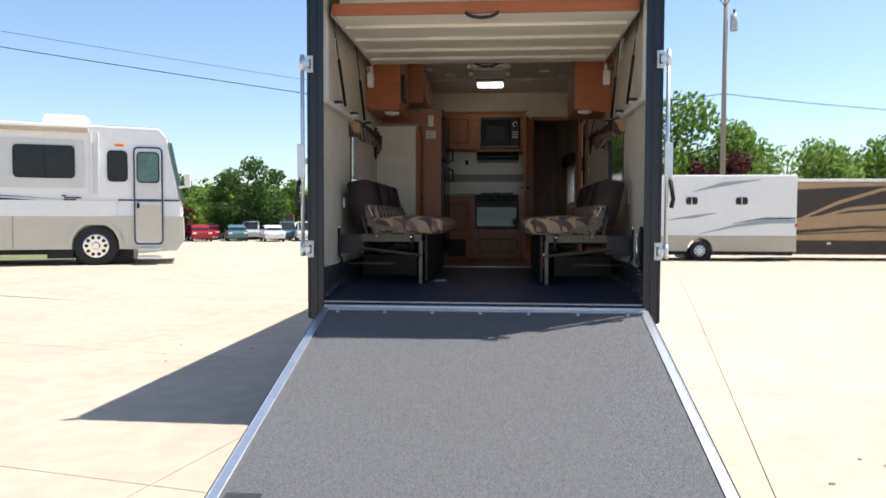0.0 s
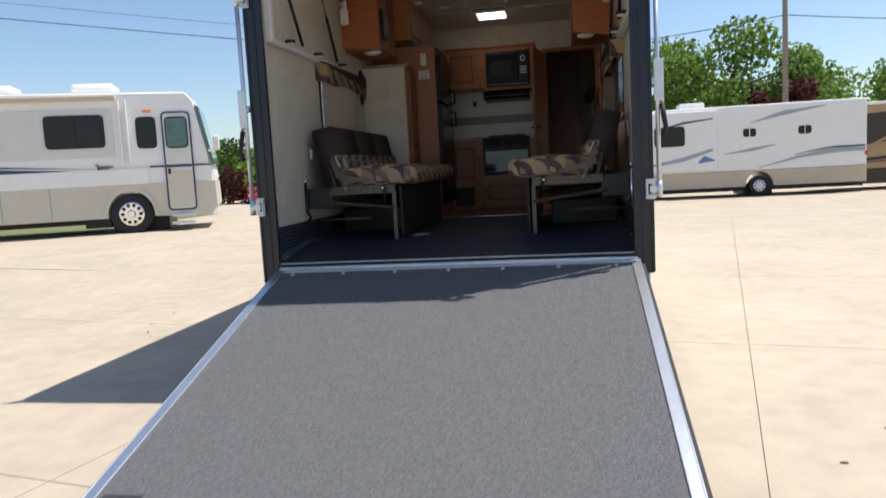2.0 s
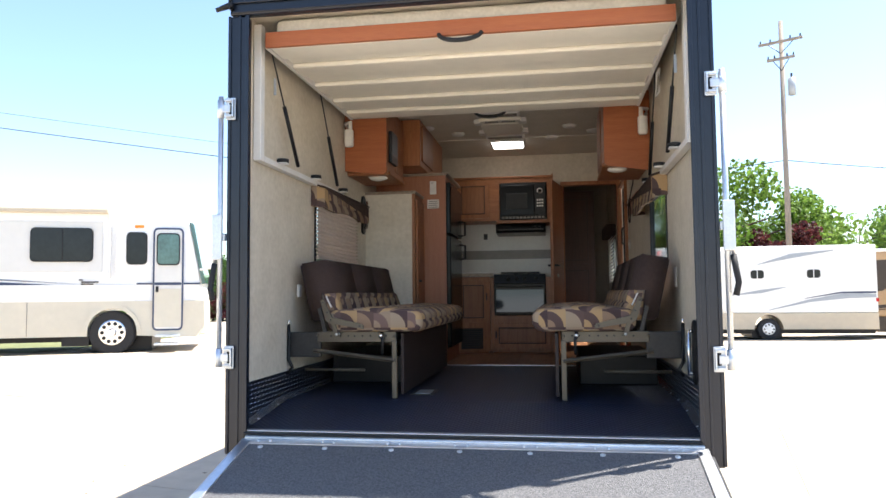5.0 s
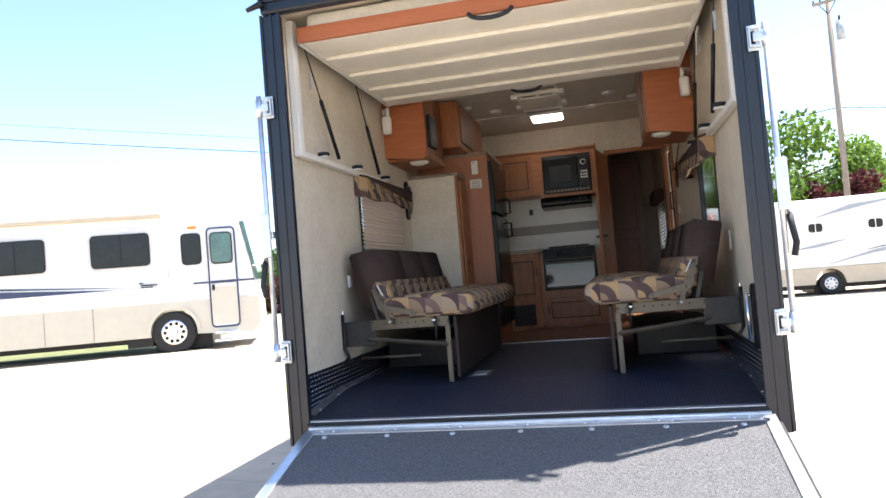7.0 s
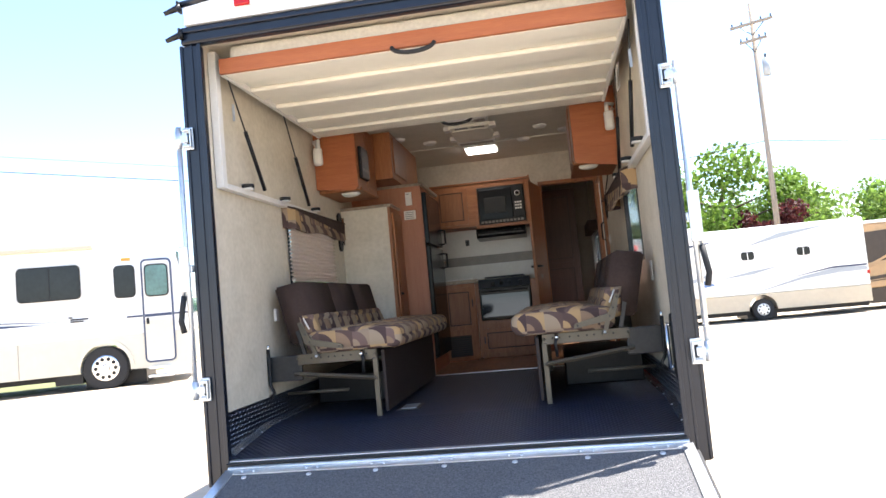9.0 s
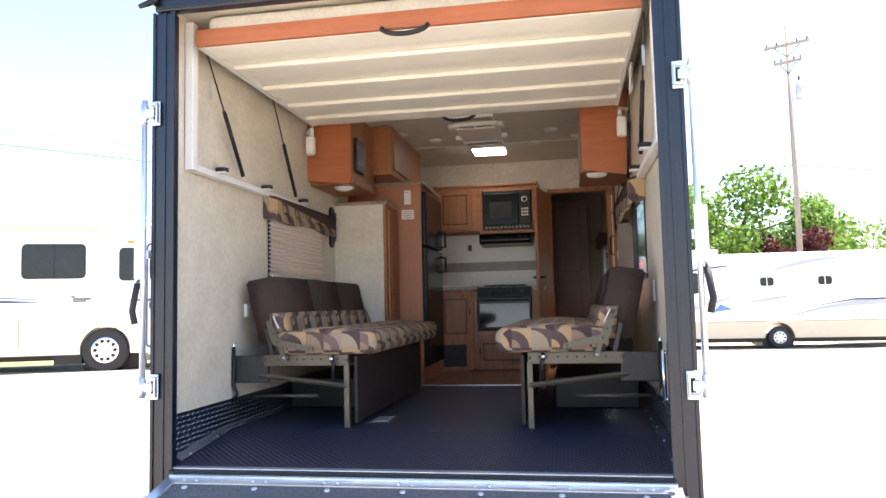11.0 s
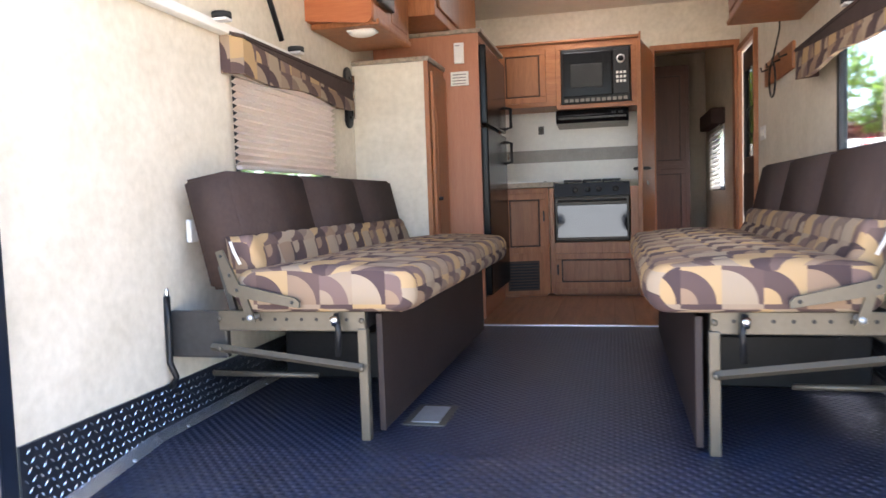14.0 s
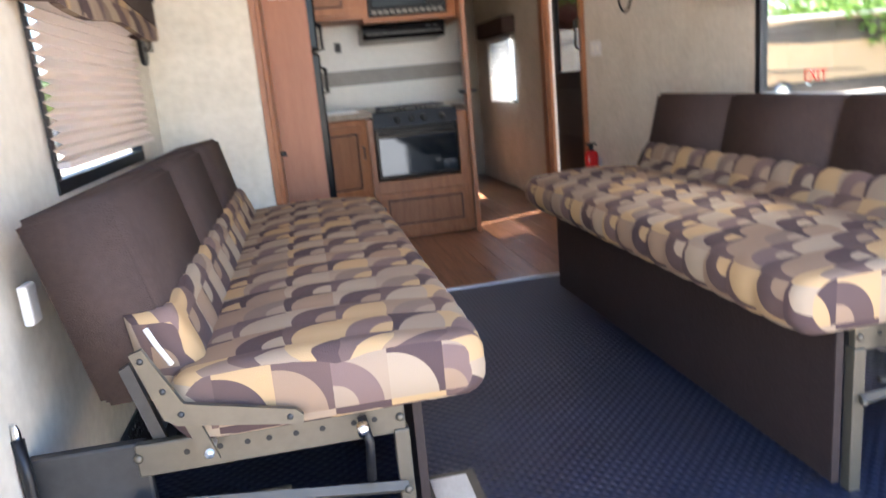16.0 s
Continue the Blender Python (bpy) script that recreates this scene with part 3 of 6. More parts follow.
for s in (-1, 1):
    lr = thing("bunk_lift", "white bunk lift rails with black gas struts on the wall", "lift rail", (s * 1.17, 0.2, 2.2), "bunk lifts")
    a, b = sorted((s * 1.196, s * 1.15))
    bm = B()
    box(bm, a, b, 0.19, 0.245, 2.19, 2.97, 0.005)
    part("upright", bm, "white", lr, "white upright rail")
    bm = B()
    box(bm, a, b, 0.246, 1.80, 2.19, 2.225, 0.005)
    part("ledge", bm, "white", lr, "white ledge rail")
    for y in (0.47, 1.07, 1.70):
        bm = B()
        rod(bm, (s * 1.13, y, 2.226), (s * 1.13, y, 2.246), 0.036, n=16)
        part("puck", bm, "rubber", lr, "black rubber stop", True)
        bm = B()
        box(bm, min(s * 1.15, s * 1.10), max(s * 1.15, s * 1.10), y - 0.025, y + 0.025, 2.215, 2.225, 0.003)
        part("tab", bm, "white", lr)
    for y0, y1 in ((0.30, 0.74), (1.17, 1.57)):
        p, q = Vector((s * 1.135, y0, 2.85)), Vector((s * 1.135, y1, 2.25))
        mid = p.lerp(q, 0.46)
        bm = B()
        rod(bm, mid, q, 0.012, n=10)
        st = part("gas_strut", bm, "black", lr, "black gas strut", True)
        bm = B()
        rod(bm, p, mid, 0.005, n=8)
        part("piston", bm, "gunmetal", st, smooth=True)
    bm = B()
    box(bm, min(s * 1.135, s * 1.12), max(s * 1.135, s * 1.12), 0.335, 0.34, 2.60, 2.70, 0.001)
    part("tag", bm, "galv", lr)

wb = thing("bunk_stay", "white wire stay loop hanging from the bunk edge", "wire stay", (1.09, 0.95, 2.65))
bm = B()
tube(bm, [(1.125, 0.90, 2.80), (1.12, 0.90, 2.66), (1.12, 1.02, 2.66), (1.125, 1.02, 2.80), (1.125, 0.90, 2.80)], 0.007, 6)
part("loop", bm, "white", wb, smooth=True)

# ---- windows, blinds, valances ----
def window(name, x, ya, yb, za, zb, label, bars=()):
    s = 1 if x > 0 else -1
    a, b = sorted((x - s * 0.012, x + s * 0.026))
    w = tagged(new(name), label, "window", kind="structure")
    w.matrix_basis = Matrix.Translation((x, (ya + yb) / 2, za))
    bm = B()
    t = 0.035
    box(bm, a, b, ya, yb, za, za + t, 0.004)
    box(bm, a, b, ya, yb, zb - t, zb, 0.004)
    box(bm, a, b, ya, ya + t, za + t, zb - t, 0.004)
    box(bm, a, b, yb - t, yb, za + t, zb - t, 0.004)
    for y in bars:
        box(bm, a + 0.01, b - 0.01, y - 0.012, y + 0.012, za + t, zb - t)
    part("window_frame", bm, "black", w, "black window frame")
    bm = B()
    box(bm, x + s * 0.006, x + s * 0.010, ya + t, yb - t, za + t, zb - t)
    g = part("pane", bm, "pane", w)
    g.visible_shadow = False
    return w


window("window_1", -1.206, *LW, "black-framed side window behind a pleated shade")
window("window_2", 1.206, *RW, "black-framed side window with a clear pane")
window("window_3", 1.206, *BW, "bright bedroom window behind slatted blinds")


def pleated(x, ya, yb, za, zb):
    bm = B()
    n = 15
    rows = []
    for i in range(2 * n + 1):
        z = zb - (zb - za) * i / (2 * n)
        d = 0.012 if i % 2 else -0.012
        rows.append([bm.verts.new((x + d + o, y, z)) for o in (0, 0.002) for y in (ya, yb)])
    for r, q in zip(rows, rows[1:]):
        bm.faces.new((r[0], r[1], q[1], q[0]))
        bm.faces.new((r[2], q[2], q[3], r[3]))
    return bm


bl = thing("pleated_blind", "pale pink-beige pleated shade drawn over the window", "blind", (-1.17, 1.7, 1.68))
part("shade", pleated(-1.165, 1.19, 2.19, 1.70, 2.10), "blind", bl)
bm = B()
box(bm, -1.18, -1.15, 1.205, 2.205, 1.684, 1.70, 0.004)
part("bottom_rail", bm, "blind", bl)
bm = B()
box(bm, -1.195, -1.145, 1.20, 2.21, 2.10, 2.13, 0.004)
part("head_rail", bm, "white", bl)


def valance(x, ya, yb, za, zb, label):
    s = 1 if x > 0 else -1
    v = thing("valance", label, "valance", (x, (ya + yb) / 2, za), "window valances")
    a, b = sorted((x, x - s * 0.10))
    for y0, y1 in ((ya, ya + 0.02), (yb - 0.02, yb)):
        bm = B()
        prism(bm, [(x - s * 0.001, za), (x - s * 0.10, za - 0.01), (x - s * 0.10, zb - 0.03), (x - s * 0.001, zb)], "y", y0, y1)
        part("end_board", bm, "fabric", v, "patterned end board")
    bm = B()
    n = 15
    z1, z2 = (zb - 0.032, za + 0.035) if x < 0 else (za + 0.035, zb - 0.032)
    prof = [(y, za - 0.012 + 0.012 * math.sin(8 * y)) for y in np.linspace(ya + 0.02, yb - 0.02, n)]
    prism(bm, prof + [(yb - 0.02, z2), (ya + 0.02, z1)], "x", x - s * 0.10, x - s * 0.08)
    part("front_band", bm, "fabric", v, "patterned front panel")
    bm = B()
    prism(bm, [(ya + 0.02, z1 + 0.001), (yb - 0.02, z2 + 0.001), (yb - 0.02, zb - 0.03), (ya + 0.02, zb - 0.03)], "x", x - s * 0.102, x - s * 0.08)
    part("front_board", bm, "brown", v, "dark brown front board")
    bm = B()
    prism(bm, [(x - s * 0.002, zb + 0.002), (x - s * 0.105, zb - 0.028), (x - s * 0.105, zb - 0.016), (x - s * 0.002, zb + 0.014)], "y", ya - 0.005, yb + 0.005)
    part("top_board", bm, "brown", v, "dark brown padded top")


valance(-1.198, 1.16, 2.34, 2.05, 2.20, "geometric patterned valance with dark brown top over the window")
valance(1.198, 1.19, 2.42, 2.06, 2.21, "geometric patterned valance with dark brown top over the window")

# ---- oval handles ----
def oval_handle(x, y, z0, z1, label):
    s = 1 if x > 0 else -1
    h = thing("grab_handle", label, "handle", (x, y, z0), "")
    bm = B()
    a, b = sorted((x, x - s * 0.018))
    prism(bm, [(y + 0.05 * math.cos(t), (z1 - 0.05 if math.sin(t) >= 0 else z0 + 0.05) + 0.05 * math.sin(t)) for t in np.linspace(0.0, 2 * math.pi, 25)[:-1]], "x", a, b)
    bmesh.ops.bevel(bm, geom=bm.edges[:], offset=0.004, segments=2, affect="EDGES")
    part("backplate", bm, "black", h, smooth=False)
    bm = B()
    rod(bm, (x - s * 0.04, y, z0 + 0.05), (x - s * 0.04, y, z1 - 0.05), 0.011, n=12)
    rod(bm, (x - s * 0.04, y, z0 + 0.06), (x - s * 0.017, y, z0 + 0.06), 0.009, n=8)
    rod(bm, (x - s * 0.04, y, z1 - 0.06), (x - s * 0.017, y, z1 - 0.06), 0.009, n=8)
    part("grip", bm, "chrome", h, "chrome grip", True)


oval_handle(-1.199, 2.50, 1.96, 2.30, "black oval backplate with chrome grip beside the wardrobe")
oval_handle(1.199, 0.375, 0.94, 1.28, "black oval backplate with chrome grip near the ramp")

# ---- sofas ----
def quilted(prof, y0, y1, cell=0.105, puff=0.011, round_end=0.045):
    """A soft pad along y: a rounded outline of x, z pairs, gathered into puffs, with the cloth laid round it."""
    pts = [Vector((x, 0, z)) for x, z in prof]
    n = len(pts)
    c = sum(pts, Vector()) / n
    run = [0.0]
    for i in range(n):
        run.append(run[-1] + (pts[(i + 1) % n] - pts[i]).length)
    bm = B()
    uv = bm.loops.layers.uv.new("UVMap")
    k = max(2, int(round((y1 - y0) / cell * 6)))
    rings = []
    for j in range(k + 1):
        y = y0 + (y1 - y0) * j / k
        e = min(y - y0, y1 - y)
        inset = 0.0 if e > round_end else round_end - math.sqrt(max(0.0, round_end ** 2 - (round_end - e) ** 2))
        ring = []
        for i, p in enumerate(pts):
            d = p - c
            q = c + d * (1 - min(0.9, inset * 0.9 / d.length))
            g = abs(math.sin(math.pi * y / cell)) ** 0.6 * (0.45 + 0.55 * abs(math.sin(math.pi * run[i] / cell)) ** 0.6)
            q = q + d.normalized() * (puff * (g - 0.6) + 0.004 * noise.noise(Vector((q.x * 5, y * 5, q.z * 5))))
            ring.append(bm.verts.new((q.x, y, q.z)))
        rings.append(ring)
    for j in range(k):
        ya, yb = (y0 + (y1 - y0) * (j + o) / k for o in (0, 1))
        for i in range(n):
            f = bm.faces.new((rings[j][i], rings[j][(i + 1) % n], rings[j + 1][(i + 1) % n], rings[j + 1][i]))
            for l, w in zip(f.loops, ((ya, run[i]), (ya, run[i + 1]), (yb, run[i + 1]), (yb, run[i]))):
                l[uv].uv = w
    for ring in (rings[0][::-1], rings[-1]):
        f = bm.faces.new(ring)
        for l in f.loops:
            l[uv].uv = (l.vert.co.z + 0.03, l.vert.co.x)
    bmesh.ops.recalc_face_normals(bm, faces=bm.faces[:])
    return bm


def soft_box(x0, x1, z0, z1, r, crown=0.0, n=6, m=10):
    """Outline of a rounded cushion, from its lower edge round over the top."""
    out = []
    a, b = min(x0, x1), max(x0, x1)
    for cx, cz, a0 in ((b - r, z0 + r, 270), (b - r, z1 - r, 0), (a + r, z1 - r, 90), (a + r, z0 + r, 180)):
        for k in range(n):
            t = math.radians(a0 + 90 * k / (n - 1))
            out.append((cx + r * math.cos(t), cz + r * math.sin(t)))
        if a0 == 0:
            for k in range(1, m):
                x = b - r + (a - b + 2 * r) * k / m
                out.append((x, z1 + crown * math.sin(math.pi * k / m)))
        if a0 == 270:
            out += [(b, z0 + r + (z1 - z0 - 2 * r) * f) for f in (0.33, 0.66)] if z1 - z0 > 2.2 * r else []
    return out


def sofa(s):
    so = thing("sofa_bed", "brown jackknife sofa with geometric patterned seat on a bronze steel frame", "sofa", (s * 0.8, 1.6, F), "facing sofas")
    Y0, Y1 = 0.72, 2.52

    def bx(name, x0, x1, y0, y1, z0, z1, material, bev=0.0, label="", seg=2, smooth=False, parent=None):
        a, b = sorted((s * x0, s * x1))
        return part(name, box(B(), a, b, y0, y1, z0, z1, bev, seg), material, parent or so, label, smooth)

    # seat cushion: a soft quilted pad, a little proud of the frame
    part("seat_cushion", quilted(soft_box(s * 0.328, s * 0.93, 1.203, 1.338, 0.055, 0.016), Y0 - 0.035, Y1 + 0.06), "fabric", so, "tan and brown geometric patterned seat", True)
    bm = B()
    for x in (0.39, 0.87):
        rod(bm, (s * x, Y0 + 0.02, 1.205), (s * x, Y1 - 0.04, 1.205), 0.007, n=6)
    part("piping", bm, "fabric", so, smooth=True)

    # backrest: patterned foot and three leaning brown cushions
    lean_ = []
    for p, q in (((0.838, 1.285), (0.868, 1.36)), ((0.868, 1.36), (0.890, 1.425)), ((0.890, 1.425), (0.905, 1.442)), ((0.905, 1.442), (0.985, 1.440)), ((0.985, 1.440), (0.965, 1.27)), ((0.965, 1.27), (0.85, 1.268)), ((0.85, 1.268), (0.838, 1.285))):
        lean_ += [(s * (p[0] + (q[0] - p[0]) * f), p[1] + (q[1] - p[1]) * f) for f in (0, 0.34, 0.67)]
    part("back_band", quilted(lean_ if s > 0 else lean_[::-1], Y0 + 0.03, Y1 - 0.02, round_end=0.02), "fabric", so, "patterned lower band of the backrest", True)
    w = (Y1 - Y0 - 0.06) / 3
    for i in range(3):
        y0 = Y0 + 0.05 + i * w
        bm = B()
        prism(bm, [(s * 0.968, 1.658), (s * 1.138, 1.63), (s * 1.055, 1.265), (s * 0.90, 1.27), (s * 0.915, 1.433)], "y", y0, y0 + w - 0.0005)
        bmesh.ops.bevel(bm, geom=bm.edges[:], offset=0.013, segments=3, affect="EDGES")
        part("back_cushion", bm, "brown", so, "dark brown back cushion", True)
    # frame at both ends
    for y in (Y0, Y1 - 0.03):
        bx("end_rail", 0.50, 1.0, y, y + 0.022, 1.14, 1.205, "bronze", 0.004, "bronze steel rail with holes")
        for x in (0.56, 0.60, 0.66, 0.71, 0.76, 0.80, 0.85, 0.91):
            bm = B()
            rod(bm, (s * x, y - 0.001, 1.178), (s * x, y + 0.004, 1.178), 0.006, n=8)
            part("hole", bm, "black", so)
        bx("wall_bracket", 0.985, 1.195, y + 0.024, y + 0.05, 1.045, 1.20, "gunmetal", 0.006, "dark steel bracket plate")
        bx("leg", 0.495, 0.525, y - 0.006, y + 0.024, F, 1.15, "bronze", 0.003)
        bm = B()
        rod(bm, (s * 0.51, y - 0.012, 1.03), (s * 1.02, y - 0.012, 1.09), 0.013, n=4)
        part("brace", bm, "bronze", so)
        for x, z in ((0.51, 1.03), (0.51, 1.175), (0.985, 1.085), (0.995, 1.18)):
            bm = B()
            ball(bm, (s * x, y - 0.024 if z < 1.1 else y - 0.003, z), 0.009, 0.006, 0.009, 8)
            part("bolt", bm, "bronze", so, smooth=True)
        # bent hinge arm outside the cushion, with its link to the rail
        fy = y - 0.060 if y < 1 else y + 0.102
        bm = B()
        prism(bm, [(s * 0.690, 1.222), (s * 0.688, 1.240), (s * 0.700, 1.252), (s * 0.888, 1.296), (s * 0.940, 1.405), (s * 0.962, 1.398), (s * 0.925, 1.272), (s * 0.905, 1.258)], "y", fy, fy + 0.012)
        ha = part("hinge_arm", bm, "bronze", so)
        for x, z in ((0.712, 1.240), (0.895, 1.278), (0.918, 1.325), (0.945, 1.385)):
            bm = B()
            ball(bm, (s * x, fy - 0.001 if y < 1 else fy + 0.013, z), 0.006, 0.004, 0.006, 8)
            part("rivet", bm, "gunmetal", ha, smooth=True)
        bm = B()
        prism(bm, [(s * 0.845, 1.175), (s * 0.872, 1.175), (s * 0.905, 1.282), (s * 0.882, 1.290)], "y", fy + 0.014, fy + 0.024)
        part("hinge_link", bm, "bronze", so)
        bm = B()
        rod(bm, (s * 0.862, fy + 0.008, 1.19), (s * 0.862, y + 0.01, 1.19), 0.009, n=8)
        part("hinge_bolt", bm, "galv", so, smooth=True)
        if y < 1:
            bm = B()
            tube(bm, [(s * 0.940, y - 0.004, 1.425), (s * 0.925, y - 0.012, 1.395), (s * 0.905, y - 0.012, 1.355)], 0.005, 6)
            part("edge_clip", bm, "white", so, "white plastic cloth clip", True)
        bm = B()
        prism(bm, [(s * 0.945, 1.20), (s * 0.968, 1.20), (s * 1.005, 1.345), (s * 0.985, 1.355)], "y", y + 0.02, y + 0.036)
        part("back_arm", bm, "gunmetal", so)
        # latch strap
        bm = B()
        tube(bm, [(s * 0.585, y - 0.02, 1.20), (s * 0.575, y - 0.035, 1.15), (s * 0.58, y - 0.03, 1.07)], 0.010, 6)
        lt = part("latch", bm, "black", so, "black latch strap with chrome ring", True)
        bm = B()
        rod(bm, (s * 0.585, y - 0.03, 1.17), (s * 0.585, y - 0.045, 1.19), 0.012, n=8)
        part("ring", bm, "chrome", lt, smooth=True)
    bm = B()
    tube(bm, [(s * 1.19, Y0 + 0.01, 1.25), (s * 1.185, Y0, 1.17), (s * 1.185, Y0, 1.03), (s * 1.16, Y0 - 0.005, 0.985), (s * 1.185, Y0, 0.95)], 0.011, 6)
    part("tie_strap", bm, "black", so, "black tie-down strap", True)
    bm = B()
    ball(bm, (s * 1.19, Y0 + 0.01, 1.26), 0.008, 0.008, 0.02, 8)
    part("hook", bm, "chrome", so, smooth=True)
    # long rails and skirt
    bx("front_rail", 0.50, 0.525, Y0 + 0.024, Y1 - 0.03, 1.15, 1.20, "gunmetal")
    bx("rear_rail", 0.93, 0.955, Y0 + 0.024, Y1 - 0.03, 1.15, 1.20, "gunmetal")
    bx("underframe", 0.53, 0.925, Y0 + 0.10, Y1 - 0.1, 1.19, 1.2, "black")
    SY = Y0 + (0.05 if s < 0 else 0.015)
    bx("skirt", 0.462, 0.478, SY, Y1, F + 0.02, 1.19, "skirt", 0.004, "dark brown vinyl skirt panel")
    bx("skirt_edge", 0.460, 0.480, SY - 0.006, SY, F + 0.02, 1.19, "skirt", 0.002)
    bm = B()
    rod(bm, (s * 0.75, Y0 + 0.2, 0.95), (s * 1.15, Y0 + 0.2, 0.95), 0.010, n=8)
    part("cross_tube", bm, "bronze", so, smooth=True)
    bx("storage_box", 0.62, 1.14, Y0 + 0.75, Y1 - 0.05, F, F + 0.2, "black", 0.01)
    if s < 0:
        bm = B()
        box(bm, -1.185, -1.165, Y0 + 0.13, Y0 + 0.18, 1.42, 1.50, 0.006)
        part("tag", bm, "white", so)


sofa(-1)
sofa(1)

fv = thing("floor_vent", "small metal floor register with a dark grille", "floor vent", (-0.37, 1.0, F))
bm = B()
box(bm, -0.445, -0.30, 0.88, 1.11, F, F + 0.005, 0.002)
part("frame", bm, "bronze", fv)
bm = B()
box(bm, -0.42, -0.325, 0.905, 1.085, F + 0.0052, F + 0.0075)
part("grille", bm, "galv", fv)
bm = B()
box(bm, -WX, WX, 2.745, 2.775, F + 0.0, F + 0.008, 0.003)
structure("trim_floor_strip", bm, "alu", "thin metal strip between rubber and wood floor", "trim")

# ---- wardrobe and fridge housing ----
wd = thing("wardrobe", "tall wardrobe with beige wallboard end and cherry wood door", "wardrobe", (-0.97, 2.8, F))
bm = B()
box(bm, -1.198, -0.775, 2.60, 2.61, F, 2.32)
part("end_panel", bm, "wallboard", wd, "beige wallboard end panel")
bm = B()
box(bm, -1.198, -0.752, 2.611, 2.985, F, 2.319)
part("body", bm, "oak", wd)
bm = B()
box(bm, -0.775, -0.748, 2.592, 2.61, F, 2.32, 0.003)
part("corner_post", bm, "oak", wd)
bm = B()
box(bm, -1.198, -0.74, 2.585, 2.985, 2.32, 2.345, 0.004)
part("top", bm, "counter", wd, "speckled laminate top edge")
bm = B()
box(bm, -0.750, -0.732, 2.64, 2.96, 0.92, 2.27, 0.004)
wdd = part("door", bm, "oak", wd)
bm = B()
box(bm, -0.733, -0.729, 2.70, 2.90, 1.0, 2.2, 0.002)
part("door_panel", bm, "oak_panel", wdd)
bm = B()
rod(bm, (-0.73, 2.68, 1.55), (-0.705, 2.68, 1.55), 0.011, n=10)
part("knob", bm, "gunmetal", wdd, smooth=True)

fh = thing("fridge_housing", "red-brown wood panel housing for the refrigerator", "housing", (-0.86, 3.4, F))
bm = B()
box(bm, -1.198, -0.533, 2.99, 3.01, F, 2.54)
part("end_panel", bm, "pinkwood", fh, "red-brown end panel")
bm = B()
box(bm, -1.198, -0.54, 3.011, 3.85, 2.50, 2.54)
part("top_panel", bm, "pinkwood", fh)
bm = B()
box(bm, -1.198, -0.51, 2.98, 3.86, 2.541, 2.565, 0.004)
part("cornice", bm, "counter", fh, "speckled laminate cornice")
bm = B()
box(bm, -1.198, -0.54, 3.83, 3.85, F, 2.50)
part("side_panel", bm, "pinkwood", fh)
bm = B()
box(bm, -1.198, -0.54, 3.011, 3.83, F, F + 0.12)
part("plinth", bm, "pinkwood", fh)
fr = thing("refrigerator", "black two-door refrigerator built into the housing", "refrigerator", (-0.8, 3.4, F + 0.12))
bm = B()
box(bm, -1.15, -0.55, 3.03, 3.82, F + 0.121, 2.495)
part("cabinet", bm, "black", fr)
for z0, z1, zh in ((0.94, 1.98, 1.86), (2.0, 2.48, 2.10)):
    bm = B()
    box(bm, -0.549, -0.495, 3.035, 3.815, z0, z1, 0.01)
    fd = part("door", bm, "enamel", fr, "glossy black door")
    bm = B()
    tube(bm, [(-0.495, 3.74, zh - 0.075), (-0.45, 3.74, zh - 0.065), (-0.45, 3.74, zh + 0.065), (-0.495, 3.74, zh + 0.075)], 0.012, 8)
    part("handle", bm, "black", fd, smooth=True)
for z, h, nm, lab in ((2.425, 0.062, "wall_panel", "white thermostat panel with a small slot"), (2.272, 0.042, "notice", "white paper notice with grey lines of print")):
    t = thing(nm, lab, "notice" if nm == "notice" else "control panel", (-0.65, 2.985, z))
    w = 0.055 if nm == "notice" else 0.03
    bm = B()
    box(bm, -0.65 - w, -0.65 + w, 2.976, 2.989, z - h, z + h, 0.003)
    part("plate", bm, "paper" if nm == "notice" else "white", t)
    for i in range(4 if nm == "notice" else 1):
        bm = B()
        zz = z + h - 0.018 - i * 0.018
        box(bm, -0.65 - w * 0.75, -0.65 + w * (0.75 if nm == "notice" else 0.2), 2.9745, 2.9758, zz - 0.003, zz + 0.003)
        part("print_line", bm, "grey_ink", t)

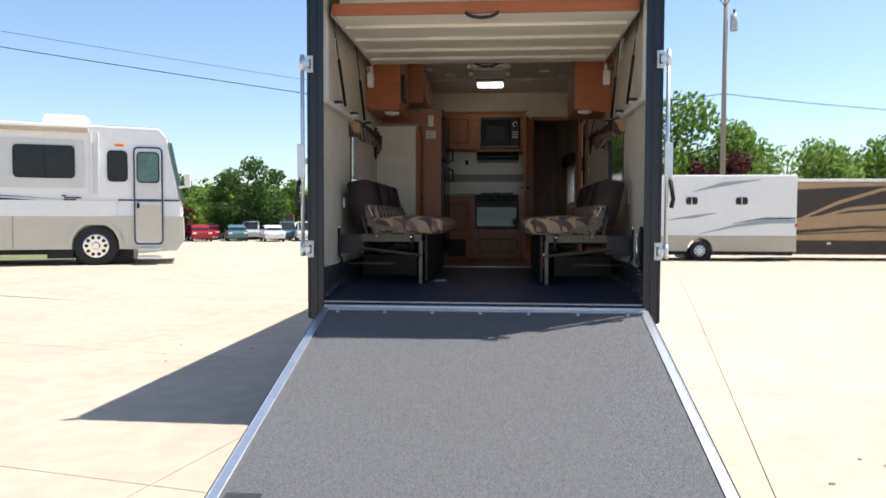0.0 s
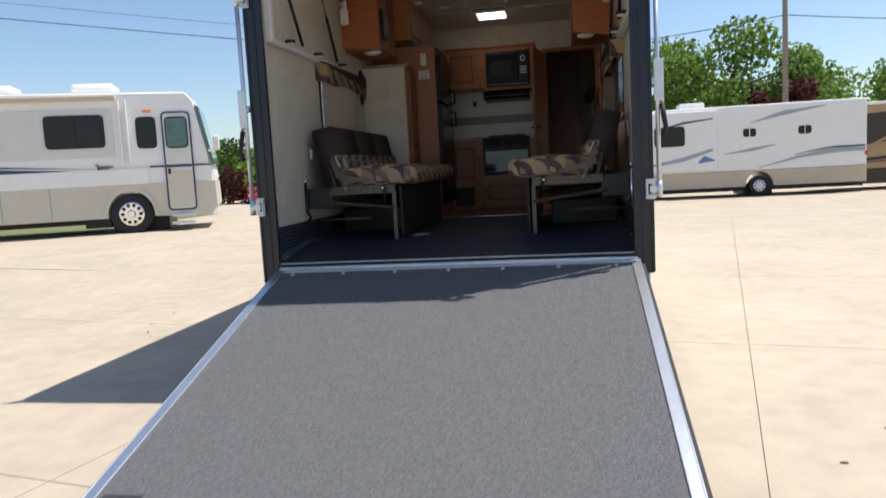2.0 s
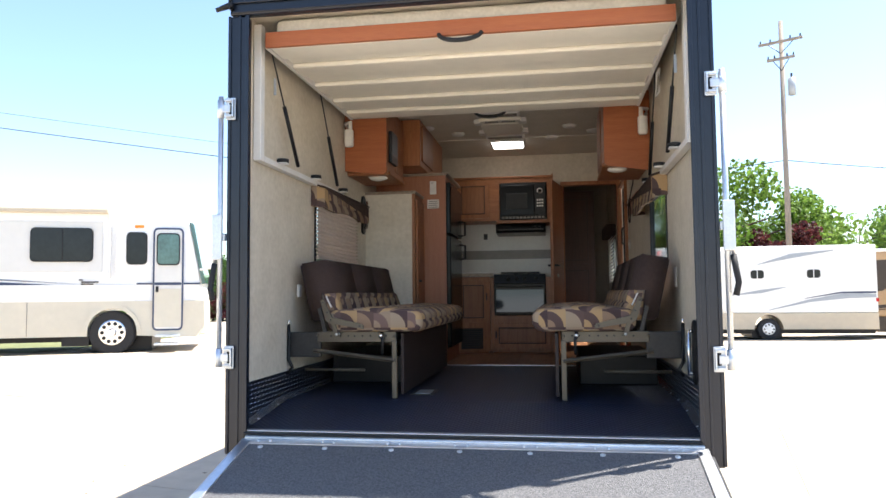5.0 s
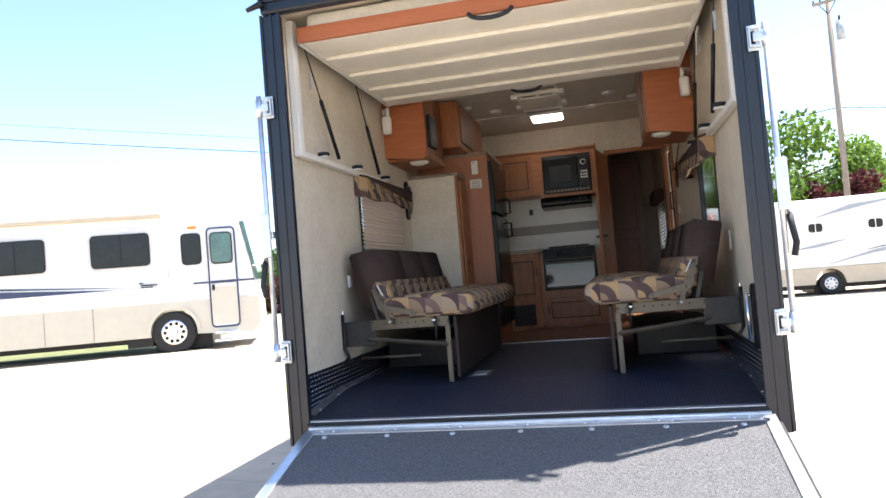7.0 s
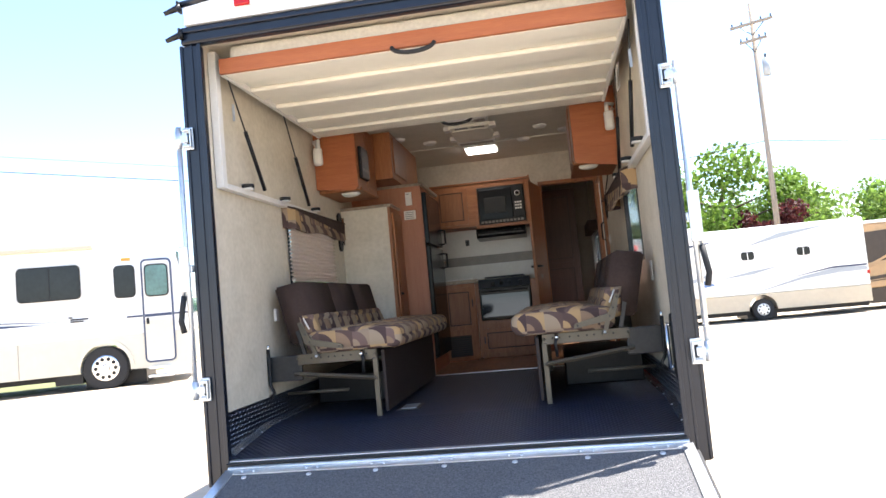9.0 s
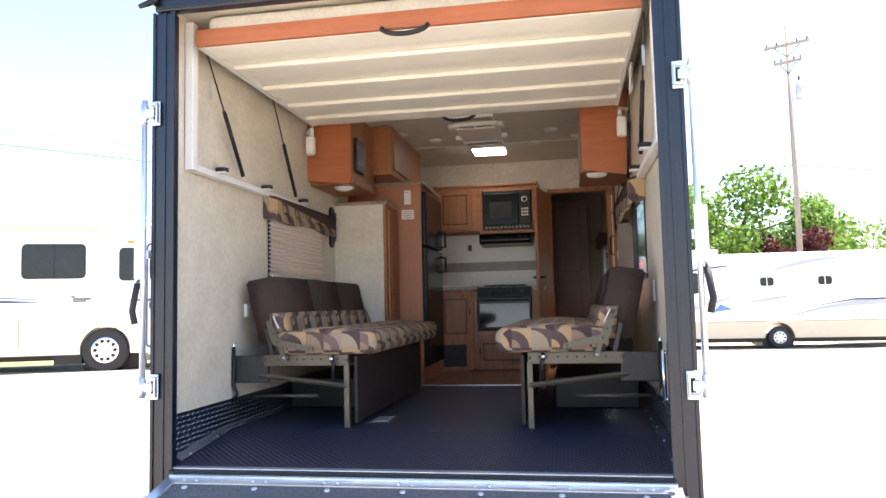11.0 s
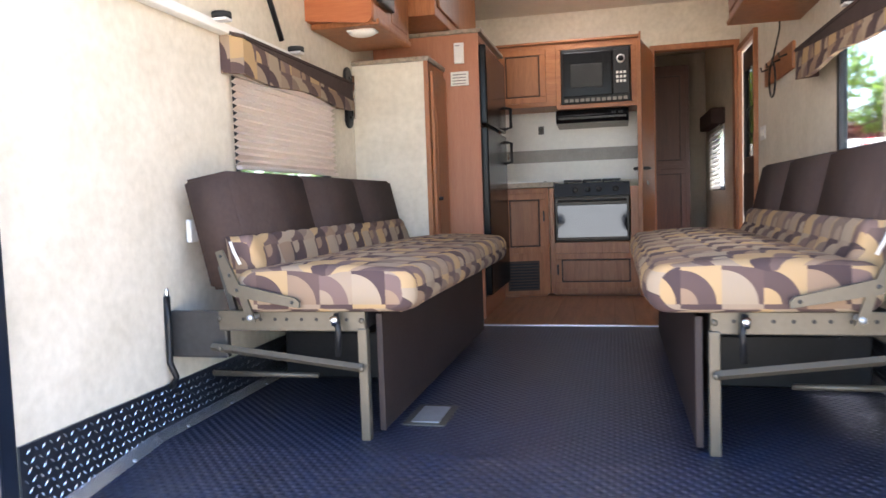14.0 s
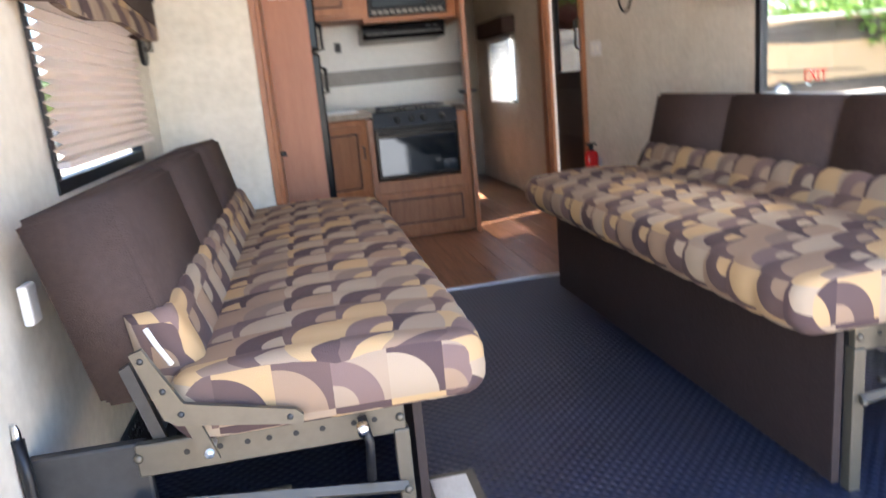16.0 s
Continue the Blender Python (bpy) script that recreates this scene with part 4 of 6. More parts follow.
# ---- raised panel door helper: front face towards -y ----
def panel_door(parent, x0, x1, z0, z1, y, name="door", knob=None, m=None, wood_="oak", field="oak_panel"):
    bm = B()
    t = 0.045
    box(bm, x0, x1, y - 0.016, y, z0, z0 + t, 0.003)
    box(bm, x0, x1, y - 0.016, y, z1 - t, z1, 0.003)
    box(bm, x0, x0 + t, y - 0.016, y, z0 + t, z1 - t, 0.003)
    box(bm, x1 - t, x1, y - 0.016, y, z0 + t, z1 - t, 0.003)
    d = part(name, bm, wood_, parent, "cherry wood door frame", m=m)
    bm = B()
    prism(bm, [(x0 + t, z0 + t), (x1 - t, z0 + t), (x1 - t, z1 - t), (x0 + t, z1 - t)], "y", y - 0.007, y - 0.001)
    part("groove", bm, "groove", d, "dark groove round the panel", m=m)
    bm = B()
    box(bm, x0 + t + 0.010, x1 - t - 0.010, y - 0.013, y - 0.0072, z0 + t + 0.010, z1 - t - 0.010, 0.004)
    part("raised_panel", bm, field, d, m=m)
    if knob:
        bm = B()
        rod(bm, (knob[0], y - 0.016, knob[1] - 0.035), (knob[0], y - 0.04, knob[1] - 0.03), 0.005, n=8)
        rod(bm, (knob[0], y - 0.04, knob[1] - 0.035), (knob[0], y - 0.04, knob[1] + 0.035), 0.006, n=8)
        rod(bm, (knob[0], y - 0.016, knob[1] + 0.035), (knob[0], y - 0.04, knob[1] + 0.03), 0.005, n=8)
        part("handle", bm, "gunmetal", d, smooth=True, m=m)
    return d


# ---- kitchen ----
KY = 4.03
sb = thing("splashback", "white splashback with a grey border strip", "splashback", (0, 4.55, 1.66))
bm = B()
box(bm, -0.9, 0.535, 4.545, 4.558, 1.66, 2.25)
part("panel", bm, "splash", sb)
bm = B()
box(bm, -0.9, 0.535, 4.540, 4.545, 1.82, 1.92)
part("border", bm, "band", sb, "grey border strip")
ol = thing("outlet", "small dark electrical outlet on the splashback", "outlet", (-0.316, 4.54, 2.08))
bm = B()
box(bm, -0.338, -0.294, 4.534, 4.5445, 2.045, 2.11, 0.003)
part("plate", bm, "gunmetal", ol)
bm = B()
box(bm, -0.327, -0.305, 4.531, 4.534, 2.06, 2.095, 0.002)
part("socket", bm, "black", ol)

uc = thing("upper_cabinet", "cherry wood upper cabinet with a panel door and microwave bay", "cabinet", (-0.08, 4.35, 2.2))
bm = B()
box(bm, -0.62, -0.16, 4.17, 4.555, 2.22, 2.68, 0.003)
part("body", bm, "oak_h", uc)
bm = B()
box(bm, -0.16, 0.44, 4.17, 4.555, 2.19, 2.225, 0.003)
box(bm, -0.16, 0.44, 4.17, 4.555, 2.63, 2.68, 0.003)
box(bm, -0.16, -0.125, 4.17, 4.555, 2.225, 2.63, 0.003)
box(bm, 0.385, 0.44, 4.17, 4.555, 2.225, 2.63, 0.003)
part("bay", bm, "oak_h", uc, "microwave bay surround")
panel_door(uc, -0.585, -0.235, 2.25, 2.65, 4.168)
bm = B()
box(bm, -0.64, 0.45, 4.15, 4.555, 2.681, 2.70, 0.004)
part("cornice", bm, "oak_h", uc)
bm = B()
box(bm, 0.4405, 0.455, 4.12, 4.555, 2.17, 2.71, 0.003)
part("end_panel", bm, "oak", uc)

mw = thing("microwave", "black countertop microwave set in the cabinet bay", "microwave", (0.13, 4.3, 2.225))
bm = B()
box(bm, -0.122, 0.382, 4.165, 4.52, 2.228, 2.628, 0.006)
part("body", bm, "black", mw)
bm = B()
box(bm, -0.105, 0.25, 4.14, 4.164, 2.275, 2.60, 0.006)
md = part("door", bm, "enamel", mw, "glossy black door")
bm = B()
box(bm, -0.05, 0.18, 4.135, 4.1395, 2.34, 2.51, 0.004)
part("mesh_window", bm, "screen", md, "grey mesh window")
bm = B()
box(bm, 0.254, 0.372, 4.142, 4.164, 2.275, 2.60, 0.005)
mp_ = part("control_panel", bm, "black", mw)
bm = B()
rod(bm, (0.312, 4.141, 2.53), (0.312, 4.128, 2.53), 0.03, n=18)
part("dial", bm, "white", mp_, "pale ringed dial", True)
bm = B()
rod(bm, (0.312, 4.127, 2.53), (0.312, 4.122, 2.53), 0.021, n=18)
part("dial_cap", bm, "black", mp_, smooth=True)
for i in range(3):
    for j in range(3):
        bm = B()
        box(bm, 0.278 + i * 0.026, 0.296 + i * 0.026, 4.139, 4.1418, 2.36 + j * 0.032, 2.378 + j * 0.032, 0.001)
        part("button", bm, "paper", mp_)
for i in range(12):
    bm = B()
    box(bm, -0.10 + i * 0.039, -0.072 + i * 0.039, 4.158, 4.1645, 2.238, 2.262, 0.002)
    part("vent_slot", bm, "band", mw)
rh = thing("range_hood", "black range hood under the microwave", "range hood", (0.1, 4.4, 2.08))
bm = B()
prism(bm, [(4.555, 2.185), (4.21, 2.185), (4.19, 2.14), (4.22, 2.09), (4.555, 2.075)], "x", -0.17, 0.365)
part("hood", bm, "enamel", rh)
bm = B()
box(bm, -0.15, 0.345, 4.183, 4.192, 2.115, 2.13, 0.002)
part("lip", bm, "gunmetal", rh)
for x in (0.24, 0.29):
    bm = B()
    box(bm, x, x + 0.03, 4.178, 4.186, 2.145, 2.16, 0.002)
    part("switch", bm, "black", rh)

bc = thing("range_cabinet", "cherry wood base cabinet around the range with a drawer front", "cabinet", (0.1, 4.3, F))
bm = B()
box(bm, -0.222, -0.185, KY, 4.555, F + 0.02, 1.60, 0.003)
box(bm, 0.362, 0.43, KY, 4.555, F + 0.02, 1.60, 0.003)
box(bm, -0.185, 0.362, KY, 4.555, F + 0.02, 1.20, 0.003)
box(bm, -0.20, 0.41, KY + 0.05, 4.5, F, F + 0.02)
part("body", bm, "oak", bc)
panel_door(bc, -0.185, 0.40, 0.86, 1.12, KY - 0.001, "drawer_front", (-0.165, 1.0))
rg = thing("range", "black gas range with oven, four knobs and burner grates", "range", (0.09, 4.3, 1.2))
bm = B()
box(bm, -0.182, 0.358, KY + 0.012, 4.52, 1.205, 1.628, 0.004)
part("body", bm, "enamel", rg)
bm = B()
prism(bm, [(KY + 0.012, 1.535), (KY - 0.028, 1.54), (KY - 0.008, 1.63), (KY + 0.012, 1.635)], "x", -0.182, 0.358)
part("control_panel", bm, "black", rg)
for x in (-0.03, 0.06, 0.14, 0.26):
    bm = B()
    rod(bm, (x, KY - 0.022, 1.585), (x, KY - 0.05, 1.58), 0.021, 0.017, 14)
    part("knob", bm, "gunmetal", rg, smooth=True)
bm = B()
box(bm, -0.18, 0.355, KY - 0.025, KY + 0.011, 1.215, 1.53, 0.006)
od = part("oven_door", bm, "enamel", rg)
bm = B()
box(bm, -0.162, 0.338, KY - 0.029, KY - 0.0255, 1.235, 1.475, 0.003)
part("oven_window", bm, "oven_glass", od, "grey reflective oven glass")
bm = B()
tube(bm, [(-0.15, KY - 0.026, 1.50), (-0.15, KY - 0.055, 1.505), (0.325, KY - 0.055, 1.505), (0.325, KY - 0.026, 1.50)], 0.009, 8)
part("oven_handle", bm, "gunmetal", od, smooth=True)
for cx in (-0.05, 0.09, 0.23):
    bm = B()
    for k in range(4):
        x = cx - 0.06 + 0.04 * k
        rod(bm, (x, KY + 0.05, 1.655), (x, KY + 0.42, 1.655), 0.005, n=6)
    for y in (KY + 0.05, KY + 0.24, KY + 0.42):
        rod(bm, (cx - 0.065, y, 1.655), (cx + 0.065, y, 1.655), 0.005, n=6)
        rod(bm, (cx - 0.06, y, 1.628), (cx - 0.06, y, 1.655), 0.005, n=6)
    part("grate", bm, "gunmetal", rg)

# angled sink cabinet beside the range
SC = Matrix.Translation((-0.222, KY, 0)) @ Matrix.Rotation(math.atan2(0.10, 0.34), 4, "Z")
sc = thing("sink_cabinet", "angled cherry wood base cabinet with panel door and dark grille", "cabinet", (-0.42, 4.1, F))
bm = B()
box(bm, -0.375, -0.003, 0.0, 0.40, F + 0.02, 1.61, 0.003)
box(bm, -0.36, -0.02, 0.03, 0.38, F, F + 0.02)
part("body", bm, "oak", sc, m=SC)
panel_door(sc, -0.345, -0.03, 1.13, 1.57, -0.001, knob=(-0.05, 1.4), m=SC)
bm = B()
box(bm, -0.32, -0.085, -0.008, -0.001, 0.85, 1.07, 0.002)
gr = part("grille", bm, "groove", sc, "dark furnace grille", m=SC)
for i in range(9):
    bm = B()
    box(bm, -0.31, -0.095, -0.013, -0.0085, 0.865 + i * 0.022, 0.876 + i * 0.022, 0.001)
    part("slat", bm, "black", gr, m=SC)
wt = thing("worktop", "speckled laminate worktop with a dark edge", "worktop", (-0.5, 4.3, 1.61))
bm = B()
prism(bm, [(-0.185, 4.0), (-0.58, 3.885), (-0.9, 3.885), (-0.9, 4.539), (-0.185, 4.539)], "z", 1.613, 1.648)
part("top", bm, "counter", wt)
sk = thing("sink", "white shallow sink rim set in the worktop", "sink", (-0.45, 4.2, 1.65))
bm = B()
box(bm, -0.62, -0.26, 4.06, 4.42, 1.649, 1.662, 0.005)
rim = part("rim", bm, "white", sk)
bm = B()
box(bm, -0.58, -0.30, 4.10, 4.38, 1.6625, 1.664)
part("basin", bm, "galv", sk)
fa = thing("tap", "chrome kitchen tap standing beside the sink", "tap", (-0.63, 4.44, 1.65))
bm = B()
rod(bm, (-0.63, 4.44, 1.648), (-0.63, 4.44, 1.70), 0.024, 0.018, 12)
part("base", bm, "chrome", fa, smooth=True)
bm = B()
tube(bm, [(-0.63, 4.44, 1.70), (-0.63, 4.44, 1.82), (-0.625, 4.42, 1.865), (-0.60, 4.37, 1.885), (-0.56, 4.31, 1.875), (-0.545, 4.28, 1.84)], 0.011, 8)
part("spout", bm, "chrome", fa, smooth=True)
bm = B()
rod(bm, (-0.63, 4.44, 1.72), (-0.67, 4.40, 1.745), 0.008, n=8)
part("lever", bm, "chrome", fa, smooth=True)
bm = B()
box(bm, 0.435, 0.50, KY + 0.1, 4.538, 1.60, 1.635, 0.004)
solid("worktop_end", bm, "counter", "narrow speckled worktop strip beside the range", "worktop")

# open door leaf and door frame
bm = B()
for x0, x1 in ((0.535, 0.572), (1.148, 1.19)):
    box(bm, x0, x1, 4.535, 4.63, F, 2.675, 0.004)
box(bm, 0.535, 1.19, 4.5345, 4.6305, 2.638, 2.68, 0.004)
structure("trim_door_frame", bm, "oak", "cherry wood door casing", "trim")
hd = thing("hall_door", "cherry wood hall door standing open with dark lever handles", "door", (0.53, 4.5, F))
DM = Matrix.Translation((0.545, 4.53, 0)) @ Matrix.Rotation(radians(-101), 4, "Z")
bm = B()
box(bm, 0.0, 0.60, -0.015, 0.015, F + 0.012, 2.62, 0.003)
part("leaf", bm, "oak", hd, m=DM)
for sy in (-1, 1):
    bm = B()
    rod(bm, (0.54, sy * 0.015, 1.72), (0.54, sy * 0.05, 1.72), 0.012, n=10)
    rod(bm, (0.54, sy * 0.05, 1.72), (0.45, sy * 0.05, 1.72), 0.009, n=8)
    part("lever", bm, "gunmetal", hd, "dark lever handle", True, m=DM)

# hall beyond the doorway
bm = B()
# hall partitions take the wallboard with shade painted in
box(bm, -0.05, 0.0, 4.62, 8.6, F, C)
structure("wall_hall", bm, "shaded_wall", "plain hall partition", "wall")
bm = B()
box(bm, 0.0, WX, 6.75, 6.80, F, C)
structure("wall_bedroom", bm, "shaded_wall", "plain bedroom end wall", "wall")
# wardrobe wood carries painted-in hall shade on top of its dark tone
hw = thing("hall_wardrobe", "dark cherry wood panelled wardrobe, coloured darker still for the dim hall", "wardrobe", (0.55, 6.4, F))
bm = B()
box(bm, 0.32, 0.985, 6.22, 6.745, F, 2.80, 0.004)
part("body", bm, "shaded_cherry", hw)
panel_door(hw, 0.52, 0.945, 1.82, 2.74, 6.218, "upper_door", (0.56, 1.95), wood_="shaded_cherry", field="shaded_cherry")
panel_door(hw, 0.52, 0.945, 0.9, 1.78, 6.218, "lower_door", (0.56, 1.65), wood_="shaded_cherry", field="shaded_cherry")
vb = thing("slatted_blind", "white slatted blind over the bedroom window", "blind", (1.17, 5.8, 1.55))
for i in range(14):
    bm = B()
    z = 1.56 + i * 0.042
    prism(bm, [(1.155, z), (1.172, z + 0.036), (1.174, z + 0.037), (1.157, z + 0.001)], "y", 5.43, 6.19)
    part("slat", bm, "white", vb)
bm = B()
box(bm, 1.08, 1.198, 5.36, 6.21, 2.13, 2.27, 0.01)
solid("valance_bedroom", bm, "brown", "dark brown box valance over the bedroom window", "valance")

# entry door
ed = tagged(new("door_1"), "dark framed entry door with a tall window", "door", kind="structure")
ed.matrix_basis = Matrix.Translation((1.22, 4.18, F))
bm = B()
box(bm, 1.205, 1.24, RD[0] + 0.03, RD[1] - 0.03, RD[2], 1.78)
box(bm, 1.205, 1.24, RD[0] + 0.03, RD[1] - 0.03, 2.42, RD[3] - 0.02)
box(bm, 1.205, 1.24, RD[0] + 0.03, RD[0] + 0.08, 1.78, 2.42)
box(bm, 1.205, 1.24, RD[1] - 0.08, RD[1] - 0.03, 1.78, 2.42)
part("leaf", bm, "black", ed, "black door leaf")
bm = B()
box(bm, 1.218, 1.224, RD[0] + 0.08, RD[1] - 0.08, 1.78, 2.42)
part("pane", bm, "door_glass", ed, "tinted glass pane")
bm = B()
a = RD
box(bm, 1.17, 1.2, a[0] - 0.035, a[0], F, a[3] + 0.04, 0.003)
box(bm, 1.17, 1.2, a[1], a[1] + 0.03, F, a[3] + 0.04, 0.003)
box(bm, 1.17, 1.2, a[0], a[1], a[3], a[3] + 0.04, 0.003)
part("casing", bm, "oak", ed, "cherry wood casing")
bm = B()
tube(bm, [(1.19, a[0] - 0.015, 1.9), (1.14, a[0] - 0.015, 1.93), (1.14, a[0] - 0.015, 2.08), (1.19, a[0] - 0.015, 2.11)], 0.01, 8)
part("grab_rail", bm, "black", ed, smooth=True)
bm = B()
box(bm, 1.195, 1.204, a[0] + 0.06, a[1] - 0.06, 1.35, 1.66, 0.003)
part("screen_panel", bm, "gunmetal", ed)

fe = thing("fire_extinguisher", "small red fire extinguisher by the entry door", "fire extinguisher", (1.13, 3.72, 1.30))
bm = B()
rod(bm, (1.14, 3.72, 1.04), (1.14, 3.72, 1.26), 0.042, n=16)
ball(bm, (1.14, 3.72, 1.26), 0.042, 0.042, 0.03, 16)
part("cylinder", bm, "red", fe, "red enamel cylinder", True)
bm = B()
rod(bm, (1.14, 3.72, 1.285), (1.14, 3.72, 1.32), 0.015, n=8)
box(bm, 1.11, 1.17, 3.70, 3.74, 1.32, 1.335, 0.003)
part("valve", bm, "black", fe)
bm = B()
box(bm, 1.183, 1.199, 3.70, 3.74, 1.1, 1.24)
part("bracket", bm, "galv", fe)

kr = thing("key_rack", "cherry wood key rack with brass hooks on the wall", "key rack", (1.19, 3.3, 2.2))
bm = B()
box(bm, 1.18, 1.199, 2.85, 3.58, 2.175, 2.32, 0.006)
part("board", bm, "oak_h", kr)
for y in (2.97, 3.13, 3.29, 3.45):
    bm = B()
    tube(bm, [(1.18, y, 2.27), (1.14, y, 2.255), (1.135, y, 2.28)], 0.006, 6)
    part("hook", bm, "gunmetal", kr, smooth=True)
cb = thing("cable", "black cable loop hanging from the key rack", "cable", (1.15, 3.25, 2.0))
bm = B()
pts = [(1.15, 3.20 + 0.08 * math.cos(a), 2.17 + 0.10 * math.sin(a)) for a in np.linspace(0, 2 * math.pi, 19)]
tube(bm, pts, 0.006, 6)
tube(bm, [(1.15, 3.2, 2.27), (1.19, 3.2, 2.45), (1.192, 3.19, 2.7)], 0.005, 6)
part("loop", bm, "black", cb, smooth=True)
sw = thing("light_switch", "white double switch plate beside the entry door", "switch", (1.2, 3.72, 1.9))
bm = B()
box(bm, 1.192, 1.199, 3.64, 3.80, 1.86, 1.95, 0.003)
pl = part("plate", bm, "white", sw)
for y in (3.68, 3.75):
    bm = B()
    box(bm, 1.186, 1.193, y - 0.012, y + 0.012, 1.885, 1.925, 0.002)
    part("rocker", bm, "cream", sw)
po = thing("wall_socket", "white wall socket above the sofa", "socket", (1.2, 1.0, 1.44))
bm = B()
box(bm, 1.190, 1.199, 0.94, 1.01, 1.46, 1.58, 0.003)
part("plate", bm, "white", po)

# ---- overhead cabinets ----
for s in (-1, 1):
    oc = thing("overhead_cabinet", "orange plywood overhead cabinet with a cherry wood front", "cabinet", (s * 1.02, 2.3, 2.4), "overhead cabinets")
    y1 = 2.60 if s < 0 else 2.75
    bm = B()
    prism(bm, [(s * 1.197, 2.43 if s < 0 else 2.35), *[(s * (0.895 - 0.04 * math.sin(a)), 2.435 - 0.04 * math.cos(a)) for a in np.linspace(0, math.pi / 2, 6)], (s * 0.855, 2.965), (s * 1.197, 2.965)], "y", 1.97, 1.985)
    part("end_panel", bm, "ply", oc, "orange plywood end panel")
    bm = B()
    box(bm, min(s * 1.197, s * 0.87), max(s * 1.197, s * 0.87), 1.986, y1, 2.43, 2.965)
    part("body", bm, "ply", oc)
    bm = B()
    a, b = sorted((s * 0.869, s * 0.852))
    box(bm, a, b, 1.986, y1, 2.41, 2.96, 0.003)
    fr_ = part("front", bm, "oak", oc, "cherry wood front")
    if s < 0:
        bm = B()
        box(bm, -0.852, -0.822, 2.03, 2.25, 2.50, 2.76, 0.008)
        st_ = part("stereo", bm, "black", oc, "black stereo panel")
        for i in range(4):
            bm = B()
            box(bm, -0.8225, -0.820, 2.06 + i * 0.04, 2.085 + i * 0.04, 2.56, 2.58)
            part("button", bm, "grey_ink", st_)
    bm = B()
    box(bm, a - 0.008, b + 0.004, 2.27, y1 - 0.04, 2.46, 2.90, 0.004)
    part("door", bm, "oak_panel", oc)
    bm = B()
    a, b = sorted((s * 1.197, s * 0.84))
    box(bm, a, b, 2.03, y1, 2.40, 2.429, 0.008)
    part("bottom_rail", bm, "oak", oc)
    dl = thing("puck_lamp", "white oval lamp under the overhead cabinet", "lamp", (s * 0.96, 2.12, 2.39), "cabinet lamps")
    bm = B()
    ball(bm, (s * 0.96, 2.13, 2.392), 0.075, 0.05, 0.026, 18)
    part("shade", bm, "lens", dl, smooth=True)
    bm = B()
    box(bm, s * 0.96 - 0.07, s * 0.96 + 0.07, 2.085, 2.175, 2.388, 2.399, 0.004)
    part("base", bm, "white", dl)
    wl = thing("wall_lamp", "white swivel reading lamp beside the bunk", "lamp", (s * 1.16, 1.95, 2.7), "reading lamps")
    x = s * 1.13
    bm = B()
    tube(bm, [(x + s * 0.04, 1.968, 2.78), (x + s * 0.04, 1.90, 2.80), (x - s * 0.01, 1.86, 2.80), (x - s * 0.01, 1.86, 2.74)], 0.016, 8)
    part("arm", bm, "white", wl, smooth=True)
    bm = B()
    box(bm, x - 0.035, x + 0.035, 1.83, 1.89, 2.60, 2.745, 0.02, 3)
    part("head", bm, "white", wl, smooth=True)
    bm = B()
    box(bm, x - 0.02, x + 0.02, 1.826, 1.832, 2.62, 2.68, 0.002)
    part("lens", bm, "lens", wl)
fc = thing("fridge_top_cabinet", "cherry wood cabinet above the wardrobe", "cabinet", (-0.95, 3.1, 2.57))
bm = B()
box(bm, -1.197, -0.70, 2.61, 3.85, 2.57, 2.985, 0.004)
part("body", bm, "oak", fc)
bm = B()
box(bm, -0.70, -0.684, 2.66, 3.2, 2.62, 2.94, 0.004)
part("door", bm, "oak_panel", fc)

# ---- ceiling fixtures ----
ac = thing("ceiling_vent", "cream ceiling air conditioner panel with two louvred outlets", "air vent", (0.0, 3.0, C))
bm = B()
box(bm, -0.19, 0.19, 2.72, 3.30, C - 0.035, C - 0.001, 0.012)
part("housing", bm, "cream", ac)
bm = B()
box(bm, -0.165, 0.165, 2.80, 3.27, C - 0.046, C - 0.0355, 0.006)
part("cover", bm, "cream", ac)
for x in (-0.2, 0.2):
    for y in (2.80, 3.22):
        bm = B()
        box(bm, x - 0.035, x + 0.035, y - 0.05, y + 0.05, C - 0.042, C - 0.001, 0.010, 3)
        part("tab", bm, "white", ac)
for y in (2.50, 3.40):
    bm = B()
    box(bm, -0.19, 0.19, y - 0.065, y + 0.065, C - 0.04, C - 0.001, 0.016, 3)
    lv = part("louvre", bm, "white", ac, "white louvred outlet")
    for i in range(3):
        bm = B()
        box(bm, -0.165, 0.165, y - 0.04 + i * 0.03, y - 0.022 + i * 0.03, C - 0.043, C - 0.0405)
        part("slat", bm, "band", lv)
for x0 in (-0.13, 0.02):
    for i in range(6):
        bm = B()
        box(bm, x0 + i * 0.02, x0 + 0.012 + i * 0.02, 2.735, 2.775, C - 0.0375, C - 0.0352)
        part("slot", bm, "gunmetal", ac)
cl = thing("ceiling_light", "white rectangular ceiling light", "ceiling light", (0.0, 3.85, C))
bm = B()
box(bm, -0.17, 0.17, 3.68, 4.0, C - 0.02, C - 0.001, 0.005)
part("base", bm, "white", cl)
lm = bpy.data.materials.new("skylight_dome")
lm.use_nodes = True
lb_ = lm.node_tree.nodes["Principled BSDF"]
lb_.inputs["Base Color"].default_value = (0.85, 0.85, 0.85, 1)
lb_.inputs["Emission Color"].default_value = (1, 0.97, 0.93, 1)
lb_.inputs["Emission Strength"].default_value = 2.2
M["dome"] = lm
bm = B()
box(bm, -0.155, 0.155, 3.695, 3.985, C - 0.035, C - 0.021, 0.008)
part("diffuser", bm, "dome", cl, "bright translucent diffuser")
